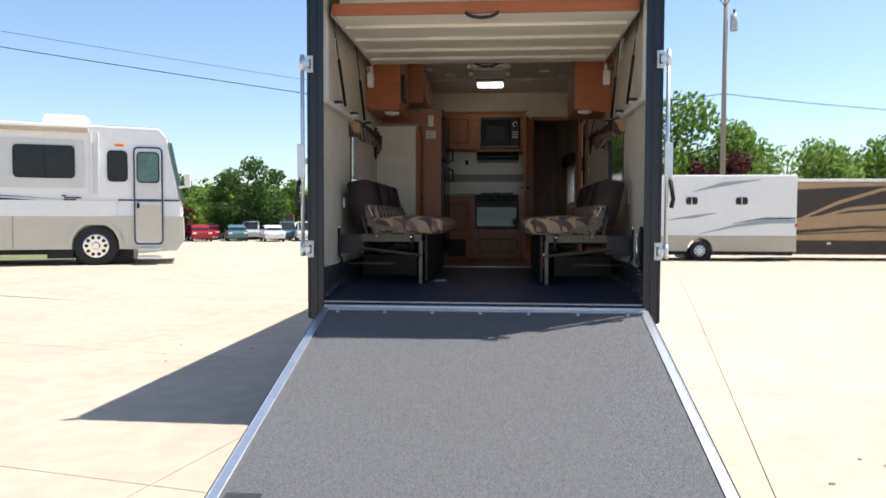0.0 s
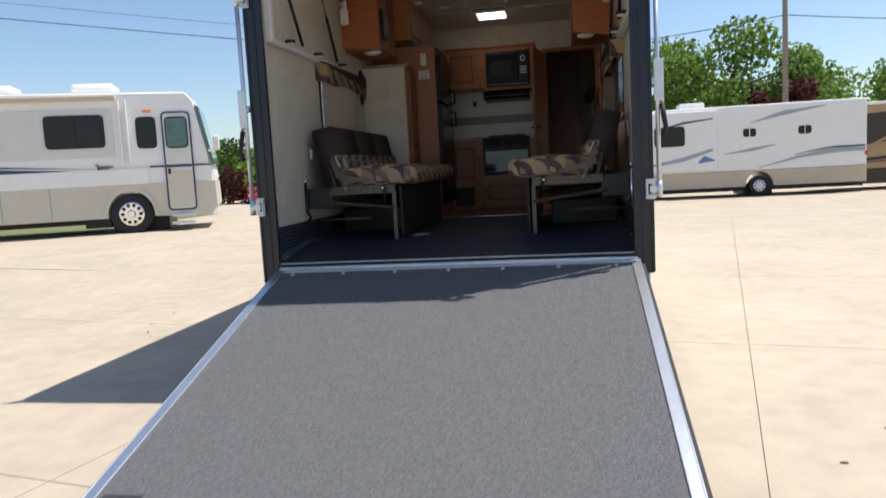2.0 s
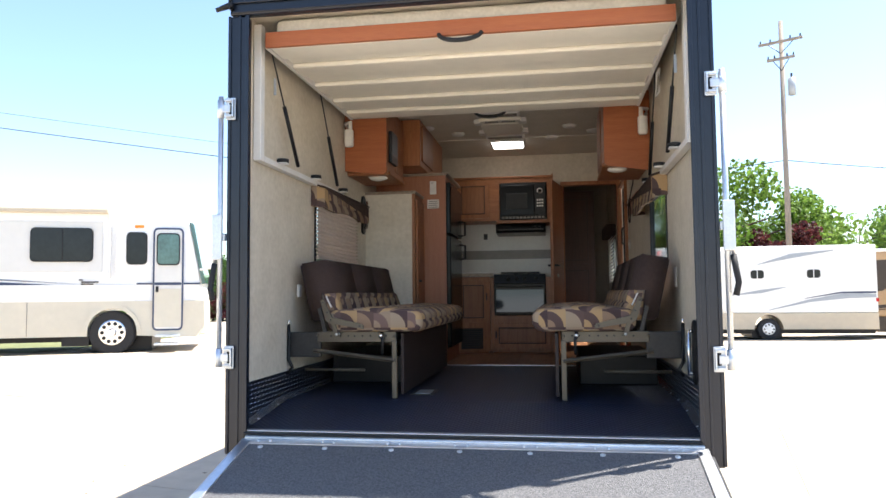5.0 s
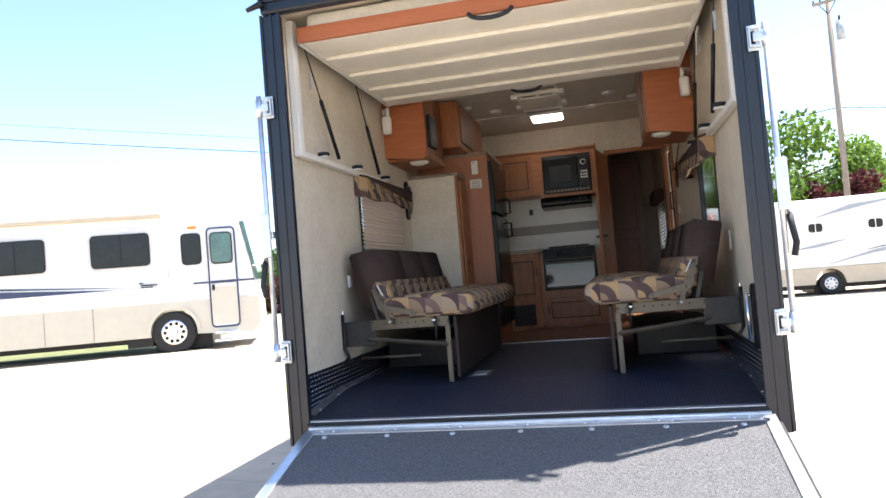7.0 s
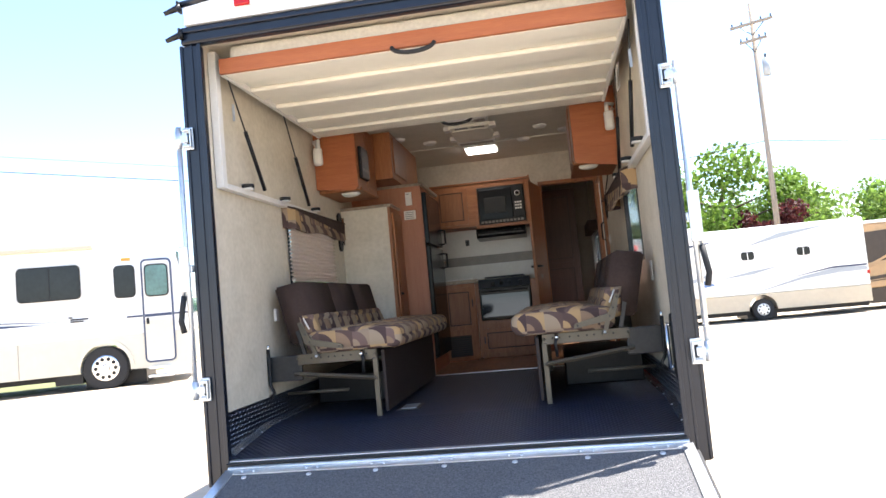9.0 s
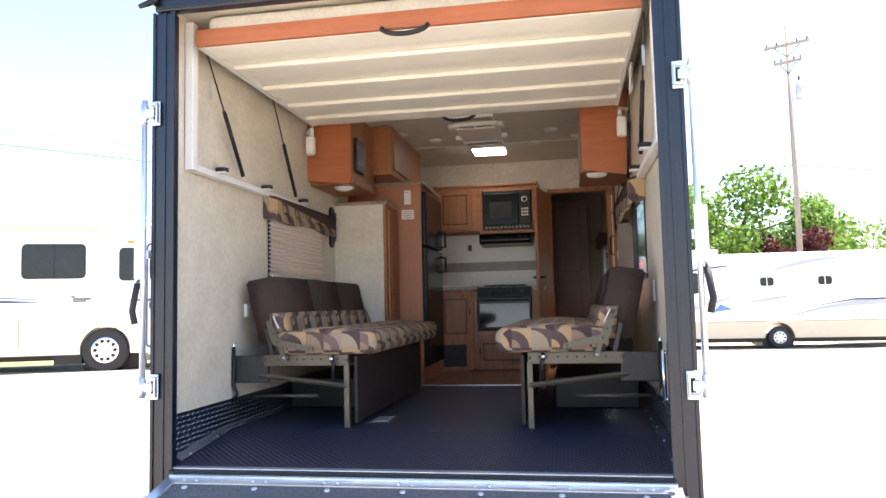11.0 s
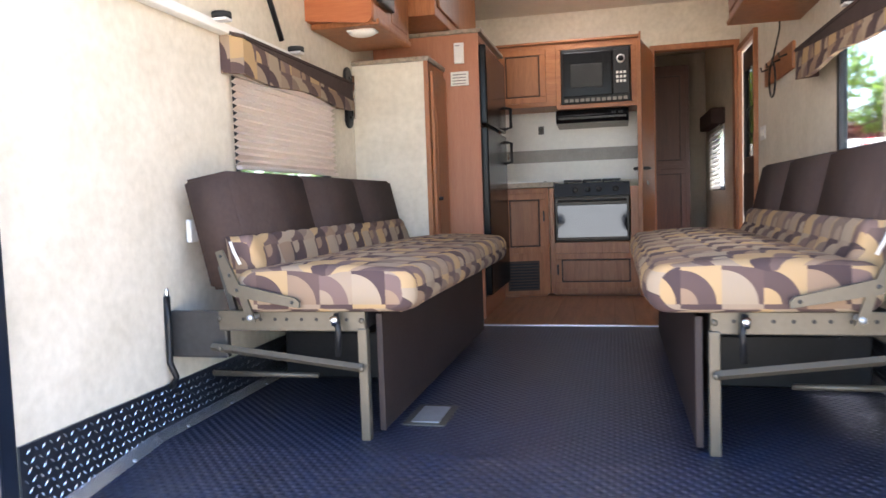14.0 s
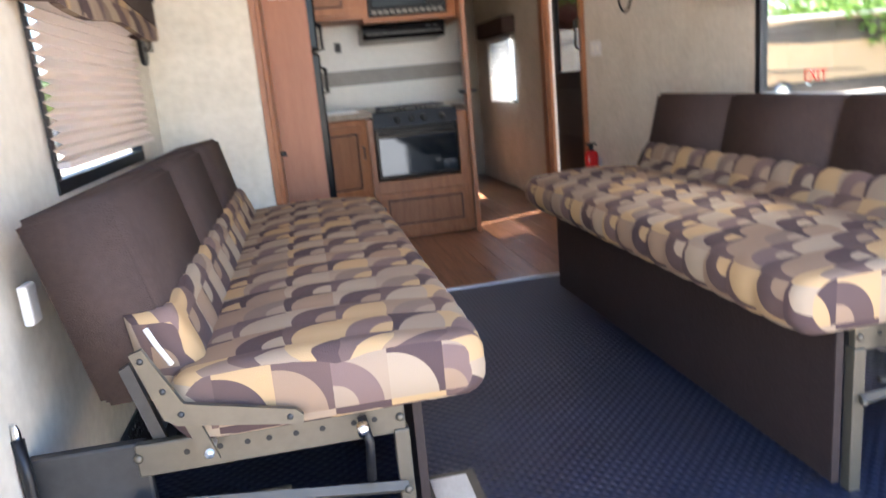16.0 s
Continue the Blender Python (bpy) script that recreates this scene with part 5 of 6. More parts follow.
for x, y in ((0.62, 3.15), (0.45, 3.62), (0.85, 3.4), (-0.45, 3.3), (-0.7, 3.0)):
    sp = thing("ceiling_speaker", "small round white ceiling disc", "ceiling disc", (x, y, C), "ceiling discs")
    bm = B()
    rod(bm, (x, y, C - 0.022), (x, y, C - 0.001), 0.055, 0.065, 20)
    part("disc", bm, "white", sp, smooth=True)

# window sticker
cu = bpy.data.curves.new("exit_text", "FONT")
cu.body = "EXIT"
cu.size, cu.extrude = 0.06, 0.0005
tx = new("exit_text", cu)
tx.matrix_basis = pose(1.205, 1.62, 1.68, 90, 0, -90)
dg = bpy.context.evaluated_depsgraph_get()
me = bpy.data.meshes.new_from_object(tx.evaluated_get(dg))
bpy.data.objects.remove(tx)
me.materials.clear()
me.materials.append(M["red"])
ex = new("exit_sticker", me)
ex.matrix_basis = pose(1.205, 1.84, 1.68, 90, 0, -90)
tagged(ex, "red EXIT lettering stuck on the window pane", "sticker")

# plank floor of the kitchen
fk = bpy.data.objects["floor_kitchen"]
k = 0
for i in range(20):
    x0 = -WX + i * 0.12
    for j in range(4):
        ya = 2.776 + j * 1.1 + (-0.4 if i % 2 else 0)
        yb = min(ya + 1.1, 6.75)
        ya = max(ya, 2.776)
        bm = B()
        box(bm, x0 + 0.001, x0 + 0.119, ya + 0.001, yb - 0.001, F - 0.004, F + 0.001)
        pk = new("plank", mesh_of("plank", bm, "plank"))
        pk.parent = fk

# ---- outside: ground ----
xs = np.concatenate([np.linspace(-400, -40, 10), np.linspace(-36, 36, 37), np.linspace(40, 400, 10)])
ys = np.concatenate([np.linspace(-400, -30, 8), np.linspace(-26, 70, 49), np.linspace(80, 500, 12)])
gv = [(x, y, height(x, y) - 0.008) for y in ys for x in xs]
nx = len(xs)
gf = [(j * nx + i, j * nx + i + 1, (j + 1) * nx + i + 1, (j + 1) * nx + i) for j in range(len(ys) - 1) for i in range(nx - 1)]
me = bpy.data.meshes.new("ground")
me.from_pydata(gv, [], gf)
me.materials.append(M["concrete"])
ground = tagged(new("ground", me), "pale sun-lit concrete lot with dark joints", "ground", kind="structure")

# concrete slabs laid at an angle to the trailer
cu_, su_ = 0.979, 0.206
SL, U0, V0 = 2.97, 1.76, -2.0


def slab_xy(u, v):
    return (cu_ * u + su_ * v, -su_ * u + cu_ * v)


for i in range(-7, 7):
    for j in range(-3, 12):
        u0, v0 = U0 + i * SL + 0.0035, V0 + j * SL + 0.0035
        u1, v1 = u0 + SL - 0.007, v0 + SL - 0.007
        bm = B()
        N = 3 if j > 1 else 1
        grid = [[bm.verts.new((*slab_xy(u0 + (u1 - u0) * a / N, v0 + (v1 - v0) * b / N), 0)) for a in range(N + 1)] for b in range(N + 1)]
        for row in grid:
            for v in row:
                v.co.z = height(v.co.x, v.co.y)
        for b in range(N):
            for a in range(N):
                bm.faces.new((grid[b][a], grid[b][a + 1], grid[b + 1][a + 1], grid[b + 1][a]))
        edge = [e for e in bm.edges if e.is_boundary]
        ext = bmesh.ops.extrude_edge_only(bm, edges=edge)
        for v in ext["geom"]:
            if isinstance(v, bmesh.types.BMVert):
                v.co.z -= 0.05
        bmesh.ops.recalc_face_normals(bm, faces=bm.faces[:])
        sl = new("slab", mesh_of("slab", bm, "concrete"))
        sl.parent = ground

bm = B()
gx, gy = np.linspace(-34, -11.5, 14), np.linspace(11.5, 20, 8)
gr_ = [[bm.verts.new((x, y + 0.15 * math.sin(x * 3), height(x, y) + 0.012)) for x in gx] for y in gy]
for a, b in zip(gr_, gr_[1:]):
    for i in range(len(gx) - 1):
        bm.faces.new((a[i], a[i + 1], b[i + 1], b[i]))
structure("grass_verge", bm, "grass", "mown grass verge behind the motorhome", "grass")


# ---- vehicles ----
def wheel(parent, c, r, w, side, rim="chrome", holes=10, wide=1.0):
    """A wheel whose outer face looks along side (a unit vector)."""
    c, d = Vector(c), Vector(side)
    bm = B()
    rod(bm, c - d * w, c, r, n=32)
    bmesh.ops.bevel(bm, geom=[e for e in bm.edges if e.calc_length() < r * 0.3], offset=w * 0.12, segments=2, affect="EDGES")
    t = part("wheel", bm, "rubber", parent, "black tyre with bright rim")
    bm = B()
    rod(bm, c, c + d * 0.015, r * 0.58, r * 0.52, 28)
    rod(bm, c + d * 0.015, c + d * 0.05, r * 0.2, r * 0.15, 14)
    part("rim", bm, rim, t, smooth=False)
    up = Vector((0, 0, 1))
    side_v = d.cross(up)
    for k in range(holes):
        a = 2 * math.pi * k / holes
        p = c + (up * math.sin(a) + side_v * math.cos(a)) * r * 0.42 + d * 0.012
        part("hand_hole", rod(B(), p, p + d * 0.012, r * 0.085, n=10), "black", t)
    if wide != 1.0:
        k = Matrix.Translation(c) @ Matrix.Diagonal((wide, 1, 1, 1)) @ Matrix.Translation(-c)
        for ob in (t, *t.children):
            ob.data.transform(k)
    return t


def sheet(bm, prof, y0, y1):
    return prism(bm, prof, "y", y0, y1)


# left motorhome: its long side faces -y, its nose points to +x
LX, LY = -9.55, 11.75
LZ = 0.13
lm_ = thing("motorhome", "white and cream motorhome parked on the lot beside grass", "motorhome", (LX - 3, LY, LZ))


def lpt(x, z):
    return (LX + x, LZ + z)


x0, x1 = -8.5, 1.92
bm = B()
sheet(bm, [lpt(x0, 1.0), lpt(1.95, 1.0), lpt(2.10, 1.25), lpt(2.0, 2.0), lpt(1.72, 3.2), lpt(1.5, 3.44), lpt(x0, 3.52)], LY, LY + 2.5)
bmesh.ops.bevel(bm, geom=bm.edges[:], offset=0.06, segments=3, affect="EDGES")
part("upper_body", bm, "rv_white", lm_, "white upper body")
bm = B()
WC = -0.18
arch = [lpt(WC + 0.60 * math.cos(a), 0.50 + 0.55 * math.sin(a)) for a in np.linspace(math.pi, 0.0, 13)]
sheet(bm, [lpt(x0, 0.42), lpt(WC - 0.60, 0.42)] + arch + [lpt(WC + 0.60, 0.42), lpt(1.9, 0.36), lpt(2.12, 0.6), lpt(2.1, 1.22), lpt(x0, 1.22)], LY - 0.025, LY + 2.52)
part("lower_body", bm, "rv_cream", lm_, "cream lower body")
bm = B()
prism(bm, [(LX + WC + 0.605 * math.cos(a), LZ + 0.50 + 0.555 * math.sin(a)) for a in np.linspace(math.pi, 0, 15)] + [(LX + WC + 0.70 * math.cos(a), LZ + 0.50 + 0.64 * math.sin(a)) for a in np.linspace(0, math.pi, 15)], "y", LY - 0.06, LY - 0.026)
part("wheel_arch", bm, "rv_cream", lm_)
# thin grey sheet: shade round the windows, painted onto the white side
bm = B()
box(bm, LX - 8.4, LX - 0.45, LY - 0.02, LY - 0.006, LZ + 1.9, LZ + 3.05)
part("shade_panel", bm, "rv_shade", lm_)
bm = B()
sheet(bm, [lpt(-8.4, 1.60), lpt(-1.2, 1.58), lpt(-8.4, 1.98)], LY - 0.022, LY - 0.003)
sheet(bm, [lpt(-8.4, 2.08), lpt(-0.95, 1.62), lpt(-8.4, 1.98)], LY - 0.026, LY - 0.021)
part("stripe", bm, "rv_blue", lm_, "dark blue tapered stripe")
bm = B()
box(bm, LX - 8.4, LX + 0.35, LY - 0.03, LY - 0.02, LZ + 1.22, LZ + 1.60)
part("white_band", bm, "rv_white", lm_)
bm = B()
box(bm, LX - 8.4, LX - 0.3, LY - 0.16, LY - 0.003, LZ + 3.24, LZ + 3.36, 0.03)
part("awning", bm, "rv_beige", lm_, "rolled beige awning")
for x in (-0.3, -0.12):
    bm = B()
    box(bm, LX + x, LX + x + 0.055, LY - 0.07, LY - 0.003, LZ + 1.75, LZ + 3.24, 0.01)
    part("awning_arm", bm, "white", lm_)


def rounded(x0, x1, z0, z1, r):
    prof = []
    for cx, cz, a0 in ((x1 - r, z1 - r, 0), (x0 + r, z1 - r, 90), (x0 + r, z0 + r, 180), (x1 - r, z0 + r, 270)):
        for k in range(5):
            a = math.radians(a0 + 22.5 * k)
            prof.append((cx + r * math.cos(a), cz + r * math.sin(a)))
    return prof


def rv_window(parent, x0, x1, z0, z1, y, lab="dark tinted window", frame="black", g="smoke", bars=(), bar="black"):
    bm = B()
    prism(bm, rounded(x0 - 0.03, x1 + 0.03, z0 - 0.03, z1 + 0.03, 0.11), "y", y - 0.03, y - 0.001)
    f = part("window", bm, frame, parent, lab)
    bm = B()
    prism(bm, rounded(x0, x1, z0, z1, 0.085), "y", y - 0.036, y - 0.031)
    part("pane", bm, g, f)
    for b in bars:
        bm = B()
        box(bm, b - 0.012, b + 0.012, y - 0.042, y - 0.037, z0, z1)
        part("mullion", bm, bar, f)
    return f


rv_window(lm_, LX - 2.13, LX - 0.70, LZ + 2.16, LZ + 2.88, LY - 0.02, bars=(LX - 1.40,))
rv_window(lm_, LX - 4.75, LX - 3.3, LZ + 2.16, LZ + 2.88, LY - 0.02, bars=(LX - 4.0,))
rv_window(lm_, LX + 0.16, LX + 0.62, LZ + 2.10, LZ + 2.80, LY)
bm = B()
prism(bm, rounded(LX + 0.80, LX + 1.57, LZ + 0.52, LZ + 2.94, 0.12), "y", LY - 0.05, LY - 0.002)
dr = part("door", bm, "rv_blue", lm_, "white entry door edged in dark blue")
bm = B()
prism(bm, rounded(LX + 0.845, LX + 1.525, LZ + 0.565, LZ + 2.895, 0.09), "y", LY - 0.06, LY - 0.051)
part("door_skin", bm, "rv_shade", dr)
rv_window(lm_, LX + 0.92, LX + 1.45, LZ + 2.08, LZ + 2.78, LY - 0.06, "green tinted door window", g="green_glass")
bm = B()
box(bm, LX + 0.85, LX + 1.52, LY - 0.064, LY - 0.0605, LZ + 0.60, LZ + 1.50)
part("lower_panel", bm, "rv_cream", dr, "cream lower door panel")
bm = B()
box(bm, LX + 0.85, LX + 1.52, LY - 0.066, LY - 0.0605, LZ + 1.585, LZ + 1.65)
part("stripe", bm, "rv_blue", dr)
bm = B()
box(bm, LX + 0.33, LX + 0.56, LY - 0.03, LY - 0.002, LZ + 2.93, LZ + 3.0, 0.012)
part("porch_lamp", bm, "amber_lens", lm_, "amber porch lamp")
bm = B()
box(bm, LX + 0.88, LX + 0.95, LY - 0.085, LY - 0.061, LZ + 1.42, LZ + 1.56, 0.006)
part("door_handle", bm, "black", dr)
bm = B()
box(bm, LX + 0.4, LX + 0.79, LY - 0.0385, LY - 0.0315, LZ + 1.60, LZ + 1.64)
part("pinstripe", bm, "rv_blue", lm_)
bm = B()
box(bm, LX + 1.58, LX + 2.0, LY - 0.0385, LY - 0.0265, LZ + 1.60, LZ + 1.64)
part("pinstripe", bm, "rv_blue", lm_)
bm = B()
sheet(bm, [lpt(1.72, 3.08), lpt(1.82, 3.05), lpt(2.13, 1.62), lpt(2.05, 1.6)], LY - 0.03, LY + 2.53)
part("windscreen", bm, "green_glass", lm_, "green tinted windscreen")
bm = B()
tube(bm, [(LX + 2.0, LY - 0.05, LZ + 1.95), (LX + 2.25, LY - 0.25, LZ + 1.98)], 0.03, 6)
box(bm, LX + 2.15, LX + 2.32, LY - 0.36, LY - 0.24, LZ + 1.95, LZ + 2.3, 0.03)
part("mirror", bm, "white", lm_)
for x in (-4.2, -1.6):
    bm = B()
    box(bm, LX + x, LX + x + 1.15, LY + 0.7, LY + 1.6, LZ + 3.48, LZ + 3.75, 0.12, 4)
    part("roof_unit", bm, "rv_white", lm_, "white roof air unit", True)
for k in range(2):
    bm = B()
    z = LZ + 0.20 + 0.18 * k
    box(bm, LX + 0.9, LX + 1.5, LY - 0.42 + 0.18 * k, LY + 0.0, z, z + 0.05, 0.006)
    part("step", bm, "galv", lm_)
for x in (-2.2, -3.4, -4.9):
    bm = B()
    box(bm, LX + x, LX + x + 0.012, LY - 0.032, LY - 0.0255, LZ + 0.45, LZ + 1.2)
    part("locker_seam", bm, "grey_ink", lm_)
bm = B()
for i, w in enumerate((0.05, 0.42, 0.30)):
    box(bm, LX - 1.0 + 0.0 * i + (0.05 if i else 0), LX - 1.0 + w + 0.05, LY - 0.04, LY - 0.032, LZ + 1.70 - 0.05 * i, LZ + 1.73 - 0.05 * i)
part("nameplate", bm, "charcoal", lm_, "dark name badge drawn as bars")
bm = B()
box(bm, LX - 8.3, LX - 0.8, LY + 0.5, LY + 2.2, LZ + 0.28, LZ + 0.45)
box(bm, LX - 1.4, LX - 0.75, LY + 0.05, LY + 0.6, LZ + 0.2, LZ + 0.42)
part("chassis", bm, "black", lm_)
wheel(lm_, (LX + WC, LY - 0.02, LZ + 0.50), 0.50, 0.3, (0, -1, 0), wide=1 / 0.88)
wheel(lm_, (LX - 6.3, LY - 0.02, LZ + 0.49), 0.48, 0.3, (0, -1, 0), wide=1 / 0.88)
bm = B()
box(bm, LX - 0.75, LX + 0.75, LY + 0.35, LY + 2.1, LZ + 0.05, LZ + 0.4)
part("axle", bm, "black", lm_)

# the motorhome stands askew to the trailer, nose turned away
TURN_IN = Matrix.Translation((LX, LY, 0)) @ Matrix.Rotation(radians(24), 4, "Z") @ Matrix.Diagonal((0.88, 1, 1, 1)) @ Matrix.Translation((-LX, -LY, 0))
lm_.matrix_basis = TURN_IN @ lm_.matrix_basis

# right motorhome, long side to -y, nose beyond the trailer
RX, RY = 7.72, 23.0
RZ = height(9.0, RY)
rm = thing("motorhome", "white and silver motorhome with beige skirt and grey swooshes", "motorhome", (RX, RY, RZ))


def band(bm, pts, w, y):
    """A tapered swoosh along points (x, z) with half widths w."""
    n = len(pts)
    lo, hi = [], []
    for (x, z), h in zip(pts, w):
        lo.append((x, z - h))
        hi.append((x, z + h))
    return sheet(bm, lo + hi[::-1], y - 0.012, y - 0.004)


ex_ = RX + 3.55
bm = B()
arch = [(RX + 0.48 * math.cos(a), RZ + 0.38 + 0.5 * math.sin(a)) for a in np.linspace(math.pi, 0, 11)]
sheet(bm, [(RX - 6.8, RZ + 0.36), (RX - 0.48, RZ + 0.36)] + arch + [(RX + 0.48, RZ + 0.36), (ex_, RZ + 0.36), (ex_, RZ + 0.92), (RX - 6.8, RZ + 0.92)], RY - 0.02, RY + 2.45)
part("skirt", bm, "rv_beige", rm, "beige lower skirt")
bm = B()
box(bm, RX - 6.9, ex_ + 0.02, RY, RY + 2.45, RZ + 0.921, RZ + 3.26, 0.05)
part("body", bm, "rv_white", rm, "white upper body")
bm = B()
box(bm, RX - 3.9, RX - 1.45, RY - 0.12, RY - 0.001, RZ + 1.0, RZ + 3.15, 0.03)
part("slide_out", bm, "rv_white", rm)
for x in (-0.55, 1.3):
    rv_window(rm, RX + x, RX + x + 0.44, RZ + 2.13, RZ + 2.42, RY, frame="rv_white", bars=(RX + x + 0.22,), bar="rv_white")
rv_window(rm, RX - 3.6, RX - 2.6, RZ + 1.95, RZ + 2.6, RY - 0.12)
for nm, pts, w, mt_ in (("swoosh", [(-0.3, 2.62), (0.8, 2.9), (2.2, 3.08)], (0.01, 0.08, 0.015), "rv_grey"),
                        ("swoosh", [(-1.2, 1.55), (-0.2, 1.68), (0.6, 1.82)], (0.01, 0.06, 0.01), "rv_grey"),
                        ("swoosh", [(0.0, 1.02), (1.4, 1.35), (2.6, 1.52), (3.5, 1.5)], (0.01, 0.05, 0.10, 0.06), "rv_grey"),
                        ("swoosh", [(1.2, 1.42), (2.4, 1.62), (3.5, 1.62)], (0.008, 0.025, 0.03), "rv_blue")):
    bm = B()
    band(bm, [(RX + a, RZ + b) for a, b in pts], w, RY)
    part(nm, bm, mt_, rm, "curved painted swoosh")
for pts, w, mt_ in (([(-3.7, 2.5), (-2.6, 2.75), (-1.6, 2.85)], (0.01, 0.04, 0.02), "rv_blue"), ([(-3.8, 1.25), (-2.6, 1.45), (-1.6, 1.75)], (0.04, 0.08, 0.05), "rv_grey"), ([(-2.1, 1.3), (-1.9, 1.42), (-1.55, 1.36)], (0.03, 0.12, 0.02), "rv_sky")):
    bm = B()
    band(bm, [(RX + a, RZ + b) for a, b in pts], w, RY - 0.12)
    part("swoosh", bm, mt_, rm, "curved painted swoosh")
bm = B()
box(bm, RX - 2.6, RX - 1.7, RY + 0.8, RY + 1.6, RZ + 3.24, RZ + 3.5, 0.06)
part("roof_unit", bm, "rv_white", rm)
bm = B()
box(bm, RX - 6.5, ex_, RY + 0.3, RY + 2.2, RZ + 0.2, RZ + 0.4)
part("chassis", bm, "black", rm)
bm = B()
box(bm, ex_ - 0.06, ex_ + 0.03, RY - 0.02, RY + 0.02, RZ + 1.3, RZ + 1.42, 0.005)
part("tail_lamp", bm, "red_lens", rm)
wheel(rm, (RX, RY - 0.01, RZ + 0.37), 0.36, 0.25, (0, -1, 0), rim="galv", holes=8)
bm = B()
box(bm, RX - 0.5, RX + 0.5, RY + 0.27, RY + 1.8, RZ + 0.05, RZ + 0.35)
part("axle", bm, "black", rm)

# brown and gold coach behind it
GX, GY = ex_ + 0.35, 24.0
GZ = height(13, GY)
gm = thing("coach", "dark brown and gold motor coach with swooping stripes", "coach", (GX, GY, GZ))
bm = B()
box(bm, GX, GX + 12, GY, GY + 2.5, GZ + 0.75, GZ + 3.05, 0.06)
part("body", bm, "rv_gold", gm, "gold-tan body")
bm = B()
box(bm, GX, GX + 12, GY - 0.01, GY + 2.51, GZ + 0.22, GZ + 0.745)
part("skirt", bm, "rv_brown", gm)
bm = B()
box(bm, GX - 0.02, GX + 12, GY - 0.03, GY + 2.5, GZ + 3.05, GZ + 3.16, 0.03)
part("roof", bm, "rv_white", gm, "white roof edge")
bm = B()
band(bm, [(GX + 0.02, GZ + 2.2), (GX + 2, GZ + 2.35), (GX + 6, GZ + 2.55), (GX + 11.9, GZ + 2.5)], (0.55, 0.5, 0.42, 0.4), GY)
part("dark_field", bm, "rv_brown", gm, "dark brown field")
for i, (pts, w, mt_) in enumerate((([(0.02, 1.55), (1.6, 2.25), (3.2, 2.75), (6, 2.98)], (0.03, 0.07, 0.06, 0.02), "rv_gold"), ([(0.02, 1.45), (2, 2.0), (4.4, 2.2), (8, 2.0)], (0.03, 0.06, 0.1, 0.03), "rv_gold"),
                                   ([(0.02, 1.1), (2.5, 1.3), (5, 1.25), (9, 1.05)], (0.06, 0.05, 0.05, 0.02), "rv_brown"), ([(0.02, 1.0), (3, 1.15), (7, 1.05)], (0.015, 0.02, 0.01), "rv_brown"))):
    bm = B()
    band(bm, [(GX + a, GZ + b) for a, b in pts], w, GY - 0.012)
    part("swoosh", bm, mt_, gm, "curved painted swoosh")
for x in (1.2, 3.8, 6.5):
    bm = B()
    box(bm, GX + x, GX + x + 0.15, GY - 0.03, GY - 0.011, GZ + 0.62, GZ + 0.70, 0.01)
    part("latch", bm, "galv", gm)
wheel(gm, (GX + 5.5, GY - 0.03, GZ + 0.46), 0.46, 0.3, (0, -1, 0))
wheel(gm, (GX + 10.5, GY - 0.03, GZ + 0.46), 0.46, 0.3, (0, -1, 0))

# ---- utility pole and wires ----
PX, PY = 10.9, 31.0
pz = height(PX, PY)
k_ = (PY + 4.0) / (20.1 + 4.0)
up = thing("utility_pole", "weathered wooden utility pole with crossarms and transformer", "utility pole", (PX, PY, pz))
bm = B()
rod(bm, (PX, PY, pz - 0.05), (PX, PY, 13.9), 0.15, 0.09, 12)
part("pole", bm, "timber", up, smooth=True)
AM = Matrix.Translation((PX, PY, 0)) @ Matrix.Rotation(radians(-30), 4, "Z")
for z, w in ((12.9, 0.95), (12.1, 0.6)):
    bm = B()
    box(bm, -w, w, -0.2, -0.09, z - 0.06, z + 0.06, 0.01)
    a_ = part("crossarm", bm, "timber", up, m=AM)
    for x in (-0.9, -0.45, 0.45, 0.9):
        bm = B()
        rod(bm, (x * w, -0.14, z + 0.06), (x * w, -0.14, z + 0.2), 0.04, 0.03, 8)
        part("insulator", bm, "gunmetal", a_, m=AM)
    for sx in (-1, 1):
        bm = B()
        rod(bm, (0, -0.1, z - 0.55), (sx * w * 0.55, -0.1, z - 0.06), 0.02, n=6)
        part("brace", bm, "gunmetal", a_, m=AM)
bm = B()
rod(bm, (PX + 0.38, PY - 0.05, 10.4), (PX + 0.38, PY - 0.05, 11.2), 0.17, n=16)
part("transformer", bm, "rv_grey", up, "grey transformer can", True)
bm = B()
rod(bm, (PX + 0.38, PY - 0.05, 11.2), (PX + 0.38, PY - 0.05, 11.42), 0.05, n=8)
part("bushing", bm, "gunmetal", up)


def wire(a, b, sag, r, label):
    bm = B()
    a, b = Vector(a), Vector(b)
    pts = []
    for t in np.linspace(0, 1, 17):
        p = a.lerp(b, float(t))
        p.z -= 4 * sag * t * (1 - t)
        pts.append(p)
    tube(bm, pts, r, 5)
    solid("power_line", bm, "black", label, "power line", "power lines")


wire((-60, 44, 17.6), (12, 66, 9.2), 0.4, 0.035, "thin black overhead power line")
wire((-60, 46, 19.2), (12, 68, 10.6), 0.4, 0.018, "thin grey overhead power line")
wire((-60, 62, 7.0), (-15, 69, 3.42), 0.3, 0.03, "thin black overhead power line")
wire((PX, PY, 7.4), (-8, 40, 8.2), 0.5, 0.02, "service wire running off the pole")
wire((PX, PY, 7.4), (40, 40, 7.4), 0.5, 0.02, "service wire running off the pole")


